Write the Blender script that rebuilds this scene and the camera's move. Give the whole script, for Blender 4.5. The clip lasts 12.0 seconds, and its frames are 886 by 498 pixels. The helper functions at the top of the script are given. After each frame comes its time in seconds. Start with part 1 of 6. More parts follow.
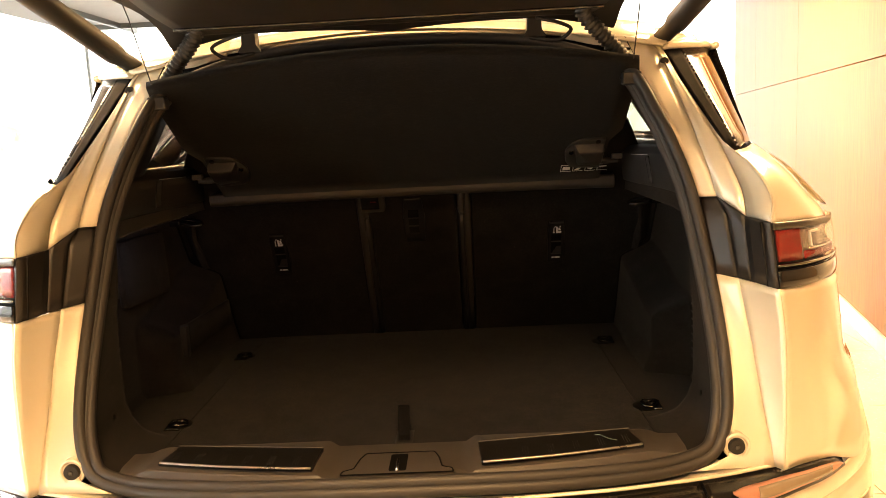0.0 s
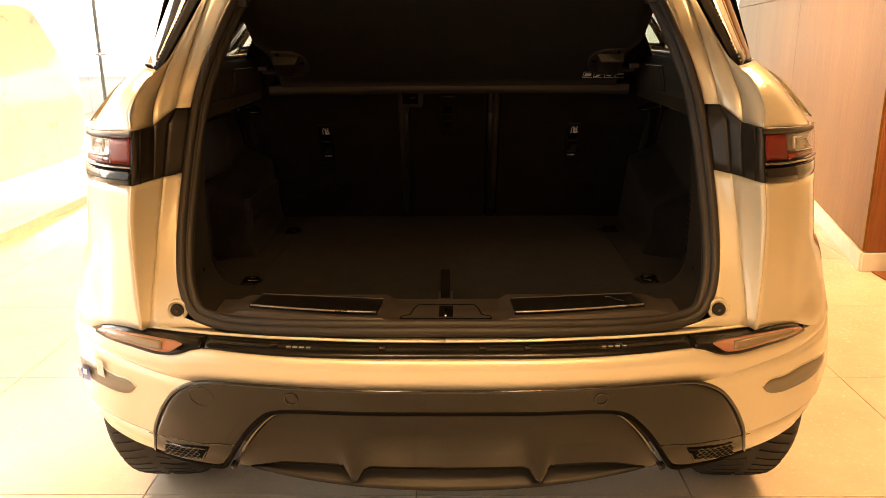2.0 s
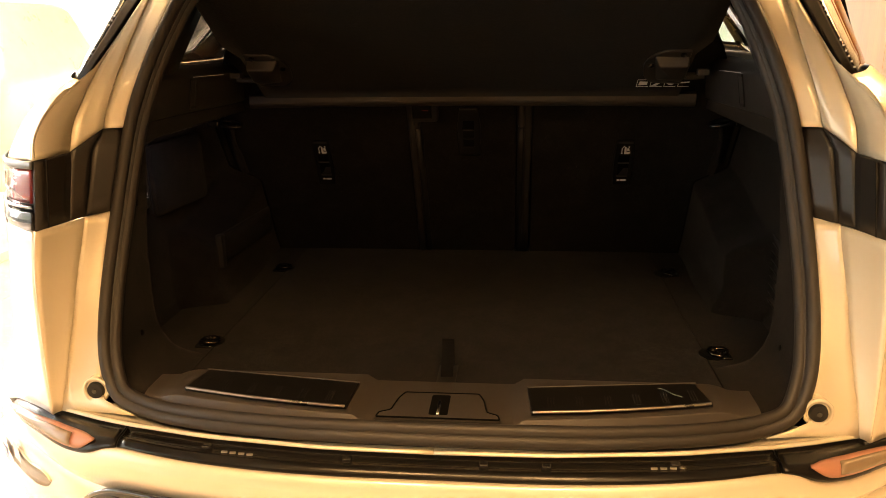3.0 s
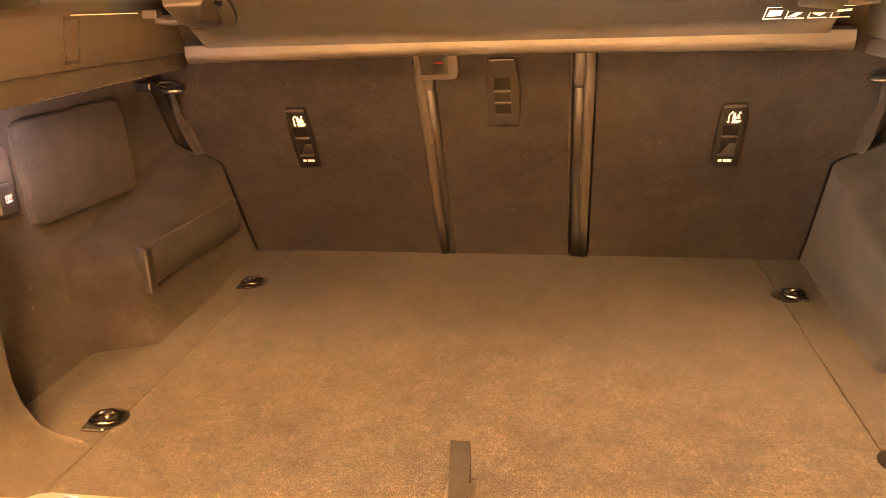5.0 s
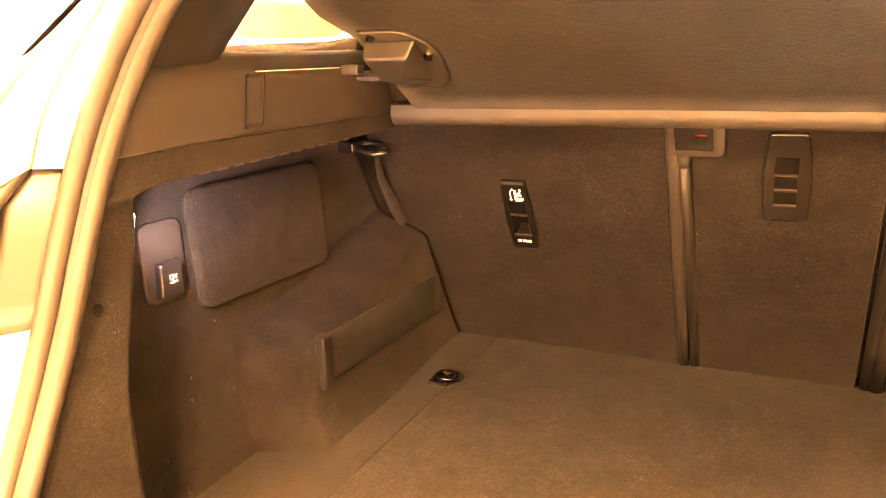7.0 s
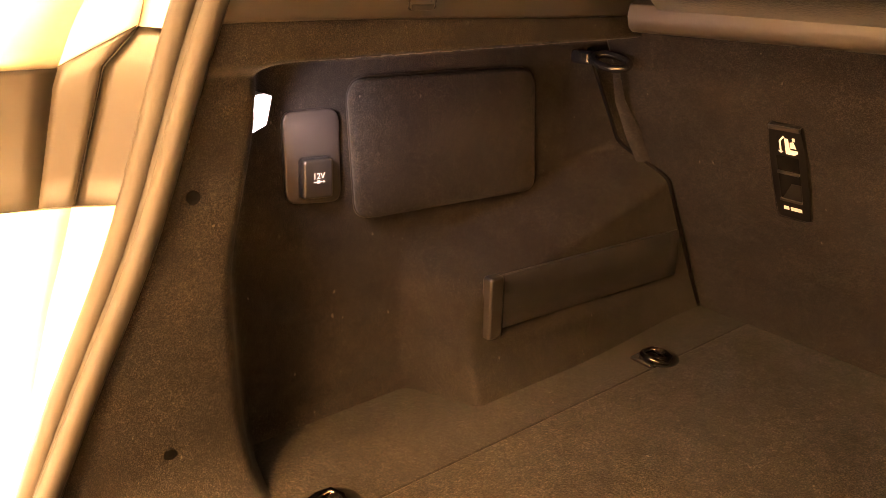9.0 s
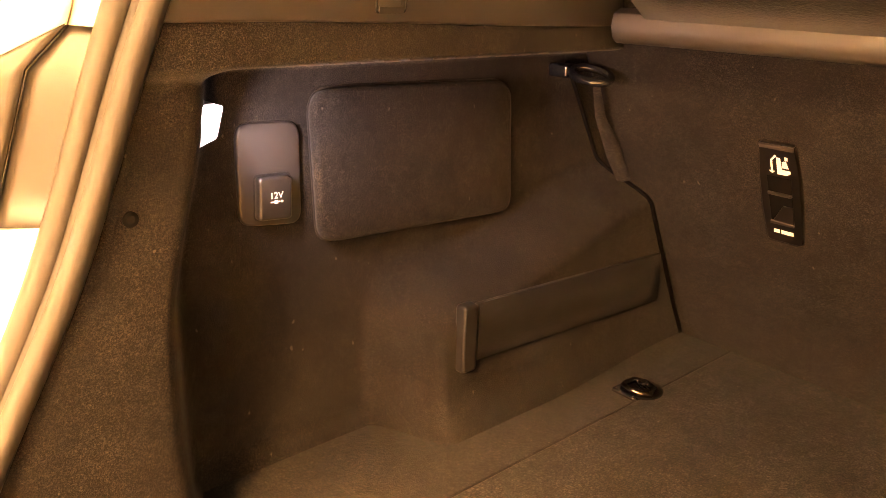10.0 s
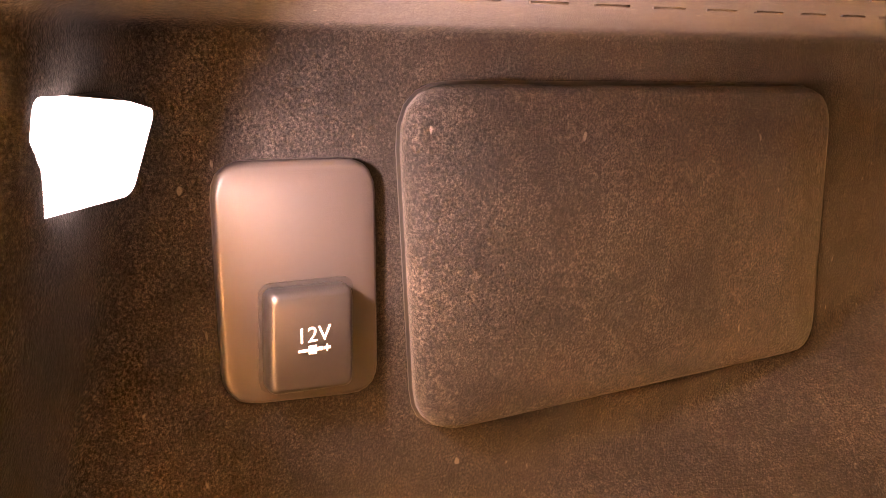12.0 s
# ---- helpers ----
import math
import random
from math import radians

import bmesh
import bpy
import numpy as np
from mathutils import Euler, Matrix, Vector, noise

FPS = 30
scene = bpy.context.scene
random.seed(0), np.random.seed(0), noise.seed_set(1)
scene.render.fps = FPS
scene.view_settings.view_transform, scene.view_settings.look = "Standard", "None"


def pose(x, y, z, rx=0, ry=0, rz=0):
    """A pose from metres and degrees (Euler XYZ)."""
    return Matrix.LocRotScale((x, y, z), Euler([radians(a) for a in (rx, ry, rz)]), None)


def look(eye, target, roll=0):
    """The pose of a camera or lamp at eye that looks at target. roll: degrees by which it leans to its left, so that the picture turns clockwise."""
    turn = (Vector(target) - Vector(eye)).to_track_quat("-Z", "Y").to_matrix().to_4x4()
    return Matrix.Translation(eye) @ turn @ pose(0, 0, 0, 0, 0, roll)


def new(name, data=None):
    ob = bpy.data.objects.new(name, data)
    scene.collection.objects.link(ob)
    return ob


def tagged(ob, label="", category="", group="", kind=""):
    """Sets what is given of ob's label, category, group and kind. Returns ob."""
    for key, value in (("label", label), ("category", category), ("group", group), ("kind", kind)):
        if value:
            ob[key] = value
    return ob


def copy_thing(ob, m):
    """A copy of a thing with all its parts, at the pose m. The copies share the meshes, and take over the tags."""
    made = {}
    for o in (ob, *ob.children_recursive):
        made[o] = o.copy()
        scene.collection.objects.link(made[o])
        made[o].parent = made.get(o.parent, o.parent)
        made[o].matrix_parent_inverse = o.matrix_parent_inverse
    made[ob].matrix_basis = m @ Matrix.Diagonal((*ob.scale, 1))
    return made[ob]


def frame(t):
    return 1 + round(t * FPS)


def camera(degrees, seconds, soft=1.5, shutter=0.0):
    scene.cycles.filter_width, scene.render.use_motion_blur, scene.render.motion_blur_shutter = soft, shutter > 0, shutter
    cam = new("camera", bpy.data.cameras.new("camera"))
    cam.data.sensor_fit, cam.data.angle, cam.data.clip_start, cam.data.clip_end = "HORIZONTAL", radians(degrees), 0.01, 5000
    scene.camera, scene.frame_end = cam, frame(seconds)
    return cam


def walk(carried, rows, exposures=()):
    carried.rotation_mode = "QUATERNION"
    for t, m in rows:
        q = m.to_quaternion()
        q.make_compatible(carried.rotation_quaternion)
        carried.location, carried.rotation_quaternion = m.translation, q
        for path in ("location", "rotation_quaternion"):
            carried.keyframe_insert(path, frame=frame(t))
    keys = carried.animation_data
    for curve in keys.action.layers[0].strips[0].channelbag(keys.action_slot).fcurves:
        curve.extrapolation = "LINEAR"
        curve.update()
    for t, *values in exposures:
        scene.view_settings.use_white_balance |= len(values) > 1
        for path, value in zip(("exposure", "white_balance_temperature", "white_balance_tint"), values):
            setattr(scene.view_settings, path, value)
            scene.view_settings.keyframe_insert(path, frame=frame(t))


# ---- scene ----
cam = camera(59.2, 12.0, soft=0.7)
PATH = [
    (0, (0.128, -1.221, 1.299), (0.065, 0.755, 0.994), -3.0),
    (0.5, (0.128, -1.408, 1.306), (-0.006, 0.546, 0.902), -2.7),
    (1, (0.082, -1.506, 1.331), (-0.081, 0.431, 0.86), -2.0),
    (1.5, (0.036, -1.543, 1.324), (-0.048, 0.385, 0.799), -1.3),
    (2, (0.024, -1.495, 1.315), (-0.014, 0.428, 0.769), -0.5),
    (2.5, (0.073, -1.284, 1.308), (0.014, 0.63, 0.733), -0.6),
    (3, (0.112, -1.075, 1.311), (-0.078, 0.839, 0.762), -0.8),
    (3.2, (0.107, -0.981, 1.308), (-0.111, 0.931, 0.765), -0.7),
    (4.8, (0.104, -0.54, 1.248), (-0.182, 1.332, 0.606), -1.9),
    (5, (0.102, -0.534, 1.247), (-0.212, 1.332, 0.601), -2.1),
    (5.5, (0.107, -0.525, 1.247), (-0.24, 1.333, 0.595), -2.6),
    (6, (0.116, -0.507, 1.249), (-0.278, 1.35, 0.62), -2.6),
    (6.5, (0.085, -0.402, 1.259), (-0.51, 1.425, 0.704), -2.2),
    (7, (0.034, -0.283, 1.255), (-0.822, 1.445, 0.726), -2.0),
    (7.5, (0.029, -0.155, 1.245), (-1.203, 1.321, 0.695), -1.2),
    (7.7, (0.035, -0.117, 1.236), (-1.332, 1.223, 0.655), -0.6),
    (9.3, (0.051, -0.047, 1.211), (-1.403, 1.131, 0.506), 1.3),
    (9.5, (0.056, -0.046, 1.21), (-1.396, 1.14, 0.515), 1.3),
    (10, (-0.006, -0.01, 1.196), (-1.418, 1.244, 0.536), 2.2),
    (10.5, (-0.16, 0.082, 1.166), (-1.61, 1.34, 0.603), 1.0),
    (11, (-0.266, 0.162, 1.124), (-1.811, 1.316, 0.593), 0.3),
    (11.5, (-0.319, 0.204, 1.114), (-1.917, 1.274, 0.565), 0.6),
    (12, (-0.338, 0.221, 1.113), (-2.013, 1.19, 0.607), 0.6),
]
walk(cam, [(t, look(eye, target, roll)) for t, eye, target, roll in PATH],
     [(0, 1.45, 6500, 10), (0.5, 1.65, 6600, 11), (1, 1.25, 6900, 12), (1.5, 0.85, 7200, 14), (2, 0.5, 7500, 15), (2.5, 0.33, 7700, 14), (3, 0.95, 7000, 11), (3.2, 2.6, 7300, 13), (4.8, 5.85, 9200, 27), (5.5, 5.88, 9200, 27), (6.5, 6.15, 9200, 29), (7.5, 5.7, 8700, 26), (9.3, 4.9, 8000, 20), (10, 5.3, 8200, 22), (10.5, 6.1, 9200, 31), (11.2, 6.6, 9200, 33), (12, 6.25, 9200, 35)])
import functools

# ---- light of the showroom ----
world = bpy.data.worlds.new("world")
scene.world = world
world.use_nodes = True
wn = world.node_tree.nodes
sky = wn.new("ShaderNodeTexSky")
sky.sky_type, sky.sun_disc, sky.sun_elevation, sky.sun_rotation = "NISHITA", False, radians(48), radians(250)
world.node_tree.links.new(sky.outputs[0], wn["Background"].inputs[0])
wn["Background"].inputs[1].default_value = 0.15
sun = new("sun", bpy.data.lights.new("sun", "SUN"))
sun.data.energy, sun.data.angle, sun.data.color = 2.5, radians(0.5), (1.0, 0.93, 0.82)
sun.matrix_world = look((-20, 8, 22), (-9, 5, 0))

WARM = (1.0, 0.57, 0.23)


def ceiling_lamp(x, y, watts, size):
    d = bpy.data.lights.new("downlight", "AREA")
    d.shape, d.size, d.energy, d.color = "DISK", size, watts, WARM
    o = new("downlight_lamp", d)
    o.matrix_world = look((x, y, 3.12), (x, y, 0))
    return o


# Unseen lamps; several are added only to brighten bumper, boot floor and lining.
for lx, ly, lw in ((-2.6, 2.5, 170), (2.4, 2.3, 118), (-0.50, -1.35, 30), (0.50, -1.35, 30), (-0.45, -1.88, 18), (0.55, -1.88, 21), (0.0, -4.2, 9), (-1.8, -3.4, 8), (1.4, -3.0, 22), (2.0, 4.4, 70), (-1.0, 5.5, 60)):
    ceiling_lamp(lx, ly, lw, 1.3 if ly < -2 or lw > 100 else 0.4)

# daylight through the west glazing
d = bpy.data.lights.new("window_daylight", "AREA")
d.shape, d.size, d.size_y, d.energy, d.color = "RECTANGLE", 6.5, 2.9, 210, (1.0, 0.98, 0.95)
new("window_daylight_lamp", d).matrix_world = look((-5.05, 4.9, 1.6), (-2.6, 4.0, 0))
d.spread = radians(115)


# ---- materials ----
def mat(name, color, rough=0.5, metal=0.0, **kw):
    m = bpy.data.materials.new(name)
    m.use_nodes = True
    b = m.node_tree.nodes["Principled BSDF"]
    b.inputs["Base Color"].default_value = (*color, 1)
    b.inputs["Roughness"].default_value = rough
    b.inputs["Metallic"].default_value = metal
    for k, v in kw.items():
        b.inputs[k.replace("_", " ")].default_value = v
    return m


def nodes_of(m):
    nt = m.node_tree
    return nt, nt.nodes, nt.links, nt.nodes["Principled BSDF"]


def noise_node(nt, scale, detail=4.0, rough=0.6, space="Object", stretch=None):
    tc = nt.nodes.new("ShaderNodeTexCoord")
    n = nt.nodes.new("ShaderNodeTexNoise")
    n.inputs["Scale"].default_value, n.inputs["Detail"].default_value, n.inputs["Roughness"].default_value = scale, detail, rough
    src = tc.outputs[space]
    if stretch:
        mp = nt.nodes.new("ShaderNodeMapping")
        mp.inputs["Scale"].default_value = stretch
        nt.links.new(src, mp.inputs[0])
        src = mp.outputs[0]
    nt.links.new(src, n.inputs["Vector"])
    return n


def ramp(nt, src, stops):
    r = nt.nodes.new("ShaderNodeValToRGB")
    els = r.color_ramp.elements
    while len(els) < len(stops):
        els.new(0.5)
    for e, (p, c) in zip(els, stops):
        e.position, e.color = p, (*c, 1)
    nt.links.new(src, r.inputs[0])
    return r


def mix_rgb(nt, fac, a, b, how="MIX"):
    m = nt.nodes.new("ShaderNodeMix")
    m.data_type, m.blend_type = "RGBA", how
    if isinstance(fac, float):
        m.inputs[0].default_value = fac
    else:
        nt.links.new(fac, m.inputs[0])
    nt.links.new(a, m.inputs[6])
    nt.links.new(b, m.inputs[7])
    return m.outputs[2]


def bump(nt, height, strength, dist, bsdf):
    b = nt.nodes.new("ShaderNodeBump")
    b.inputs["Strength"].default_value, b.inputs["Distance"].default_value = strength, dist
    nt.links.new(height, b.inputs["Height"])
    nt.links.new(b.outputs[0], bsdf.inputs["Normal"])


def carpet(name, dark, light, fibre=900.0, blotch=30.0, stretch=None, bumpy=0.5, lint=0.0):
    """Short pile: fine fibres, small tufts, brushed patches and, where asked for, stray lint."""
    m = mat(name, dark, 0.95)
    nt, n, l, b = nodes_of(m)
    fine = noise_node(nt, fibre, 2.0, 0.8, stretch=stretch)
    coarse = noise_node(nt, fibre * 0.42, 2.0, 0.7, stretch=stretch)
    tuft = noise_node(nt, 110.0, 4.0, 0.75, stretch=stretch)
    big = noise_node(nt, blotch, 5.0, 0.65)
    mid = tuple((a + c) / 2.2 for a, c in zip(dark, light))
    c1 = ramp(nt, fine.outputs[0], [(0.39, tuple(v * 0.72 for v in dark)), (0.49, mid), (0.60, light), (0.70, tuple(v * 1.8 for v in light))])
    c3 = ramp(nt, coarse.outputs[0], [(0.36, (0.68, 0.68, 0.68)), (0.64, (1.36, 1.36, 1.36))])
    c2 = ramp(nt, big.outputs[0], [(0.34, (0.60, 0.60, 0.60)), (0.66, (1.38, 1.38, 1.38))])
    x = mix_rgb(nt, 1.0, c1.outputs[0], c3.outputs[0], "MULTIPLY")
    x = mix_rgb(nt, 1.0, x, c2.outputs[0], "MULTIPLY")
    x = mix_rgb(nt, 1.0, x, ramp(nt, tuft.outputs[0], [(0.36, (0.76, 0.76, 0.76)), (0.64, (1.26, 1.26, 1.26))]).outputs[0], "MULTIPLY")
    if lint:
        speck = noise_node(nt, 150.0, 1.0, 0.5, stretch=(1.0, 1.0, 0.55))
        pale = nt.nodes.new("ShaderNodeRGB")
        pale.outputs[0].default_value = (lint, lint * 0.9, lint * 0.8, 1)
        x = mix_rgb(nt, ramp(nt, speck.outputs[0], [(0.775, (0, 0, 0)), (0.80, (1, 1, 1))]).outputs[0], x, pale.outputs[0])
    l.new(x, b.inputs["Base Color"])
    b.inputs["Specular IOR Level"].default_value = 0.15
    b.inputs["Sheen Weight"].default_value = 0.05
    b.inputs["Sheen Roughness"].default_value = 0.5
    bump(nt, fine.outputs[0], bumpy, 0.0016, b)
    return m


def worn(name, color, rough, grain=400.0, metal=0.0, amount=0.08, bumpy=0.15, dist=0.0004, **kw):
    m = mat(name, color, rough, metal, **kw)
    nt, n, l, b = nodes_of(m)
    fine = noise_node(nt, grain, 3.0, 0.6)
    big = noise_node(nt, 7.0, 5.0, 0.65)
    r = ramp(nt, big.outputs[0], [(0.3, (rough - amount,) * 3), (0.7, (min(1, rough + amount),) * 3)])
    l.new(r.outputs[0], b.inputs["Roughness"])
    c = ramp(nt, big.outputs[0], [(0.25, tuple(v * 0.9 for v in color)), (0.75, tuple(min(1, v * 1.06) for v in color))])
    l.new(c.outputs[0], b.inputs["Base Color"])
    if bumpy:
        bump(nt, fine.outputs[0], bumpy, dist, b)
    return m


PAINT = mat("champagne_paint", (0.70, 0.645, 0.51), 0.42, 0.34, Coat_Weight=1.0, Coat_Roughness=0.03)
_nt, _n, _l, _b = nodes_of(PAINT)
_flake = noise_node(_nt, 2500.0, 1.0, 0.5)
_film = noise_node(_nt, 3.0, 4.0, 0.5)
_l.new(mix_rgb(_nt, 1.0, ramp(_nt, _flake.outputs[0], [(0.3, (0.66, 0.61, 0.485)), (0.7, (0.76, 0.705, 0.57))]).outputs[0], ramp(_nt, _film.outputs[0], [(0.3, (0.97, 0.97, 0.96)), (0.7, (1.0, 1.0, 1.0))]).outputs[0], "MULTIPLY"), _b.inputs["Base Color"])
GLOSS = worn("gloss_black", (0.012, 0.012, 0.012), 0.10, 300, 0.0, 0.03, 0.0, Coat_Weight=0.5, Coat_Roughness=0.05)
SILV = worn("lamp_silver", (0.40, 0.36, 0.32), 0.22, 160, 0.9, 0.12, 0.5, 0.002)
GLOSSB = worn("deep_gloss_black", (0.005, 0.005, 0.005), 0.08, 300, 0.0, 0.02, 0.0, Specular_IOR_Level=0.25)
SATIN = worn("satin_dark_plastic", (0.0165, 0.0142, 0.0120), 0.40, 1200, 0.0, 0.05, 0.12)
GREYP = worn("grained_grey_plastic", (0.0272, 0.0238, 0.0219), 0.48, 1500, 0.0, 0.05, 0.3)
DARKP = worn("dark_trim_plastic", (0.0086, 0.0077, 0.0074), 0.5, 900, 0.0, 0.05, 0.2)
LOWER = worn("gloss_black_cladding", (0.010, 0.0088, 0.0068), 0.11, 900, 0.0, 0.03, 0.0, Specular_IOR_Level=0.38)
# Grey that carries the shade inside the bumper vents.
VENTM = worn("shaded_vent_paint", (0.20, 0.18, 0.14), 0.35, 300, 0.2, 0.05, 0.0)
CHROMEB = worn("dark_chrome", (0.16, 0.15, 0.14), 0.12, 300, 1.0, 0.04, 0.0)
RUBBER = worn("black_rubber", (0.010, 0.0095, 0.0088), 0.55, 500, 0.0, 0.06, 0.2)
SEALM = worn("flocked_seal_rubber", (0.023, 0.0200, 0.0176), 0.55, 700, 0.0, 0.06, 0.15)
CHROME = worn("polished_steel", (0.62, 0.60, 0.57), 0.18, 300, 1.0, 0.05, 0.0)
TREAD = worn("brushed_tread_strip", (0.55, 0.52, 0.47), 0.30, 300, 1.0, 0.05, 0.0)
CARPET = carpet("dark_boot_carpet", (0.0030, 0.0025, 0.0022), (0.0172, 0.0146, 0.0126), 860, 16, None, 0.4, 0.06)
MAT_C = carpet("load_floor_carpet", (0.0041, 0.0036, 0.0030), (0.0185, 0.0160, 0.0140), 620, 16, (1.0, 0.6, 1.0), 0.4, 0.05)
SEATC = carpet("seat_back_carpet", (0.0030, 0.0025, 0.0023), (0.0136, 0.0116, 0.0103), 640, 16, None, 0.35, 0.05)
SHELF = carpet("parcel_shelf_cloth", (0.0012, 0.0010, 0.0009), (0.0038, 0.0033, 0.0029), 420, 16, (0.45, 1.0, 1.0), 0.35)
SILLP = worn("dark_sill_plastic", (0.0437, 0.0377, 0.0338), 0.45, 1500, 0.0, 0.05, 0.3)
PADM = worn("black_step_pad", (0.006, 0.0055, 0.005), 0.24, 500, 0.0, 0.04, 0.05, Specular_IOR_Level=0.3)
SATIN2 = worn("release_plate_plastic", (0.0066, 0.0056, 0.0049), 0.42, 1200)
PADB = worn("ribbed_pad_plastic", (0.006, 0.0055, 0.005), 0.42, 500, 0.0, 0.05, 0.1, Specular_IOR_Level=0.3)
# Near-black for the shade in openings and gaps; also for matt black parts.
HOLE = mat("shade_and_matt_black", (0.0015, 0.0014, 0.0012), 0.8, 0, Specular_IOR_Level=0.1)
BLK = worn("black_cover_plastic", (0.0030, 0.0026, 0.0022), 0.5, 900, 0.0, 0.05, 0.0, Specular_IOR_Level=0.25)
BRACK = worn("bracket_plastic", (0.0173, 0.0147, 0.0133), 0.4, 900, 0.0, 0.05, 0.15)
WHITE = worn("white_print", (0.80, 0.80, 0.80), 0.5, 300, 0.0, 0.02, 0.0)
REDP = worn("red_plastic", (0.26, 0.01, 0.01), 0.35, 300, 0.0, 0.02, 0.0)
WEB = carpet("woven_webbing", (0.0038, 0.0033, 0.0030), (0.0090, 0.0078, 0.0070), 500, 20, (1, 4, 4), 0.4)
PULL = carpet("dark_pull_webbing", (0.0014, 0.0012, 0.0010), (0.0040, 0.0034, 0.0030), 500, 20, (1, 4, 4), 0.4)
BELT = carpet("grey_belt_webbing", (0.0105, 0.0092, 0.0085), (0.0238, 0.0210, 0.0190), 600, 20, (1, 1, 5), 0.3)
GLASS = mat("clear_glass", (1, 1, 1), 0.0, 0, Transmission_Weight=1.0, IOR=1.45)
TINT2 = mat("light_window_glass", (0.66, 0.66, 0.58), 0.01, 0, Transmission_Weight=0.95, IOR=1.45)
TINT = mat("tinted_window_glass", (0.07, 0.05, 0.035), 0.02, 0, Transmission_Weight=0.85, IOR=1.35)
CLEAR = mat("clear_lamp_lens", (0.05, 0.05, 0.05), 0.03, 0, Alpha=0.11, IOR=1.25)
REDG = mat("red_lamp_lens", (0.27, 0.006, 0.004), 0.25, 0)
AMBER = mat("reflector_lens", (0.40, 0.19, 0.13), 0.22, 0, Transmission_Weight=0.1, IOR=1.35, Coat_Weight=0.15)
SMOKE = mat("smoky_reflector_lens", (0.20, 0.15, 0.10), 0.22, 0, Coat_Weight=0.15)
LEDM = mat("lamp_lens_lit", (1, 1, 1), 0.4)
LEDM.node_tree.nodes["Principled BSDF"].inputs["Emission Color"].default_value = (0.93, 0.88, 1.0, 1)
LEDM.node_tree.nodes["Principled BSDF"].inputs["Emission Strength"].default_value = 0.16
WALLW = worn("white_wall_paint", (0.80, 0.79, 0.76), 0.7, 120, 0.0, 0.05, 0.2)
TYRE = worn("tyre_rubber", (0.016, 0.016, 0.016), 0.7, 200, 0.0, 0.06, 0.25)
ALLOY = worn("alloy_wheel_metal", (0.45, 0.45, 0.46), 0.3, 200, 0.9, 0.05, 0.0)


def tile_material():
    m = mat("cream_stone_tile", (0.62, 0.57, 0.48), 0.22)
    nt, n, l, b = nodes_of(m)
    big = noise_node(nt, 3.0, 6.0, 0.65)
    fine = noise_node(nt, 60.0, 4.0, 0.6)
    inf = nt.nodes.new("ShaderNodeObjectInfo")
    c = ramp(nt, big.outputs[0], [(0.25, (0.55, 0.50, 0.42)), (0.55, (0.64, 0.59, 0.51)), (0.8, (0.70, 0.66, 0.58))])
    v = ramp(nt, inf.outputs["Random"], [(0.0, (0.94, 0.94, 0.94)), (1.0, (1.03, 1.03, 1.03))])
    l.new(mix_rgb(nt, 1.0, c.outputs[0], v.outputs[0], "MULTIPLY"), b.inputs["Base Color"])
    r = ramp(nt, fine.outputs[0], [(0.3, (0.16,) * 3), (0.7, (0.30,) * 3)])
    l.new(r.outputs[0], b.inputs["Roughness"])
    return m


def wood_material(name, a, c, d):
    m = mat(name, a, 0.45)
    nt, n, l, b = nodes_of(m)
    grain = noise_node(nt, 9.0, 8.0, 0.62, stretch=(7.0, 7.0, 0.35))
    broad = noise_node(nt, 1.3, 3.0, 0.5, stretch=(2.0, 2.0, 0.3))
    inf = nt.nodes.new("ShaderNodeObjectInfo")
    c1 = ramp(nt, grain.outputs[0], [(0.28, a), (0.5, c), (0.72, d)])
    c2 = ramp(nt, broad.outputs[0], [(0.3, (0.86, 0.84, 0.80)), (0.7, (1.06, 1.05, 1.04))])
    v = ramp(nt, inf.outputs["Random"], [(0.0, (0.93, 0.92, 0.90)), (1.0, (1.04, 1.04, 1.04))])
    x = mix_rgb(nt, 1.0, c1.outputs[0], c2.outputs[0], "MULTIPLY")
    l.new(mix_rgb(nt, 1.0, x, v.outputs[0], "MULTIPLY"), b.inputs["Base Color"])
    b.inputs["Specular IOR Level"].default_value = 0.3
    bump(nt, grain.outputs[0], 0.08, 0.0008, b)
    return m


TILE = tile_material()
GROUT = worn("grout", (0.30, 0.27, 0.22), 0.8, 200)
OAK = wood_material("light_oak_veneer", (0.21, 0.090, 0.008), (0.26, 0.122, 0.013), (0.31, 0.155, 0.021))
CHERRY = wood_material("dark_cherry_veneer", (0.20, 0.07, 0.025), (0.27, 0.10, 0.04), (0.33, 0.13, 0.05))


# ---- mesh helpers ----
def part(name, bm, material, parent=None, label="", smooth=False, bevel=0.0, segs=2, solid=0.0, sub=0):
    bmesh.ops.recalc_face_normals(bm, faces=bm.faces)
    me = bpy.data.meshes.new(name)
    bm.to_mesh(me)
    bm.free()
    for p in me.polygons:
        p.use_smooth = smooth
    me.materials.append(material)
    o = new(name, me)
    if parent:
        o.parent = parent
    if label:
        o["label"] = label
    if sub:
        md = o.modifiers.new("round", "SUBSURF")
        md.levels = md.render_levels = sub
    if solid:
        md = o.modifiers.new("thick", "SOLIDIFY")
        md.thickness, md.offset = abs(solid), (-1 if solid > 0 else 1)
    if bevel:
        md = o.modifiers.new("edge", "BEVEL")
        md.width, md.segments, md.limit_method, md.angle_limit = bevel, segs, "ANGLE", radians(40)
        for p in me.polygons:
            p.use_smooth = True
        md.harden_normals = True
    return o


def thing(name, label, category, at=(0, 0, 0), group="", kind=""):
    o = new(name)
    o.location = at
    o.empty_display_size = 0.05
    return tagged(o, label, category, group, kind)


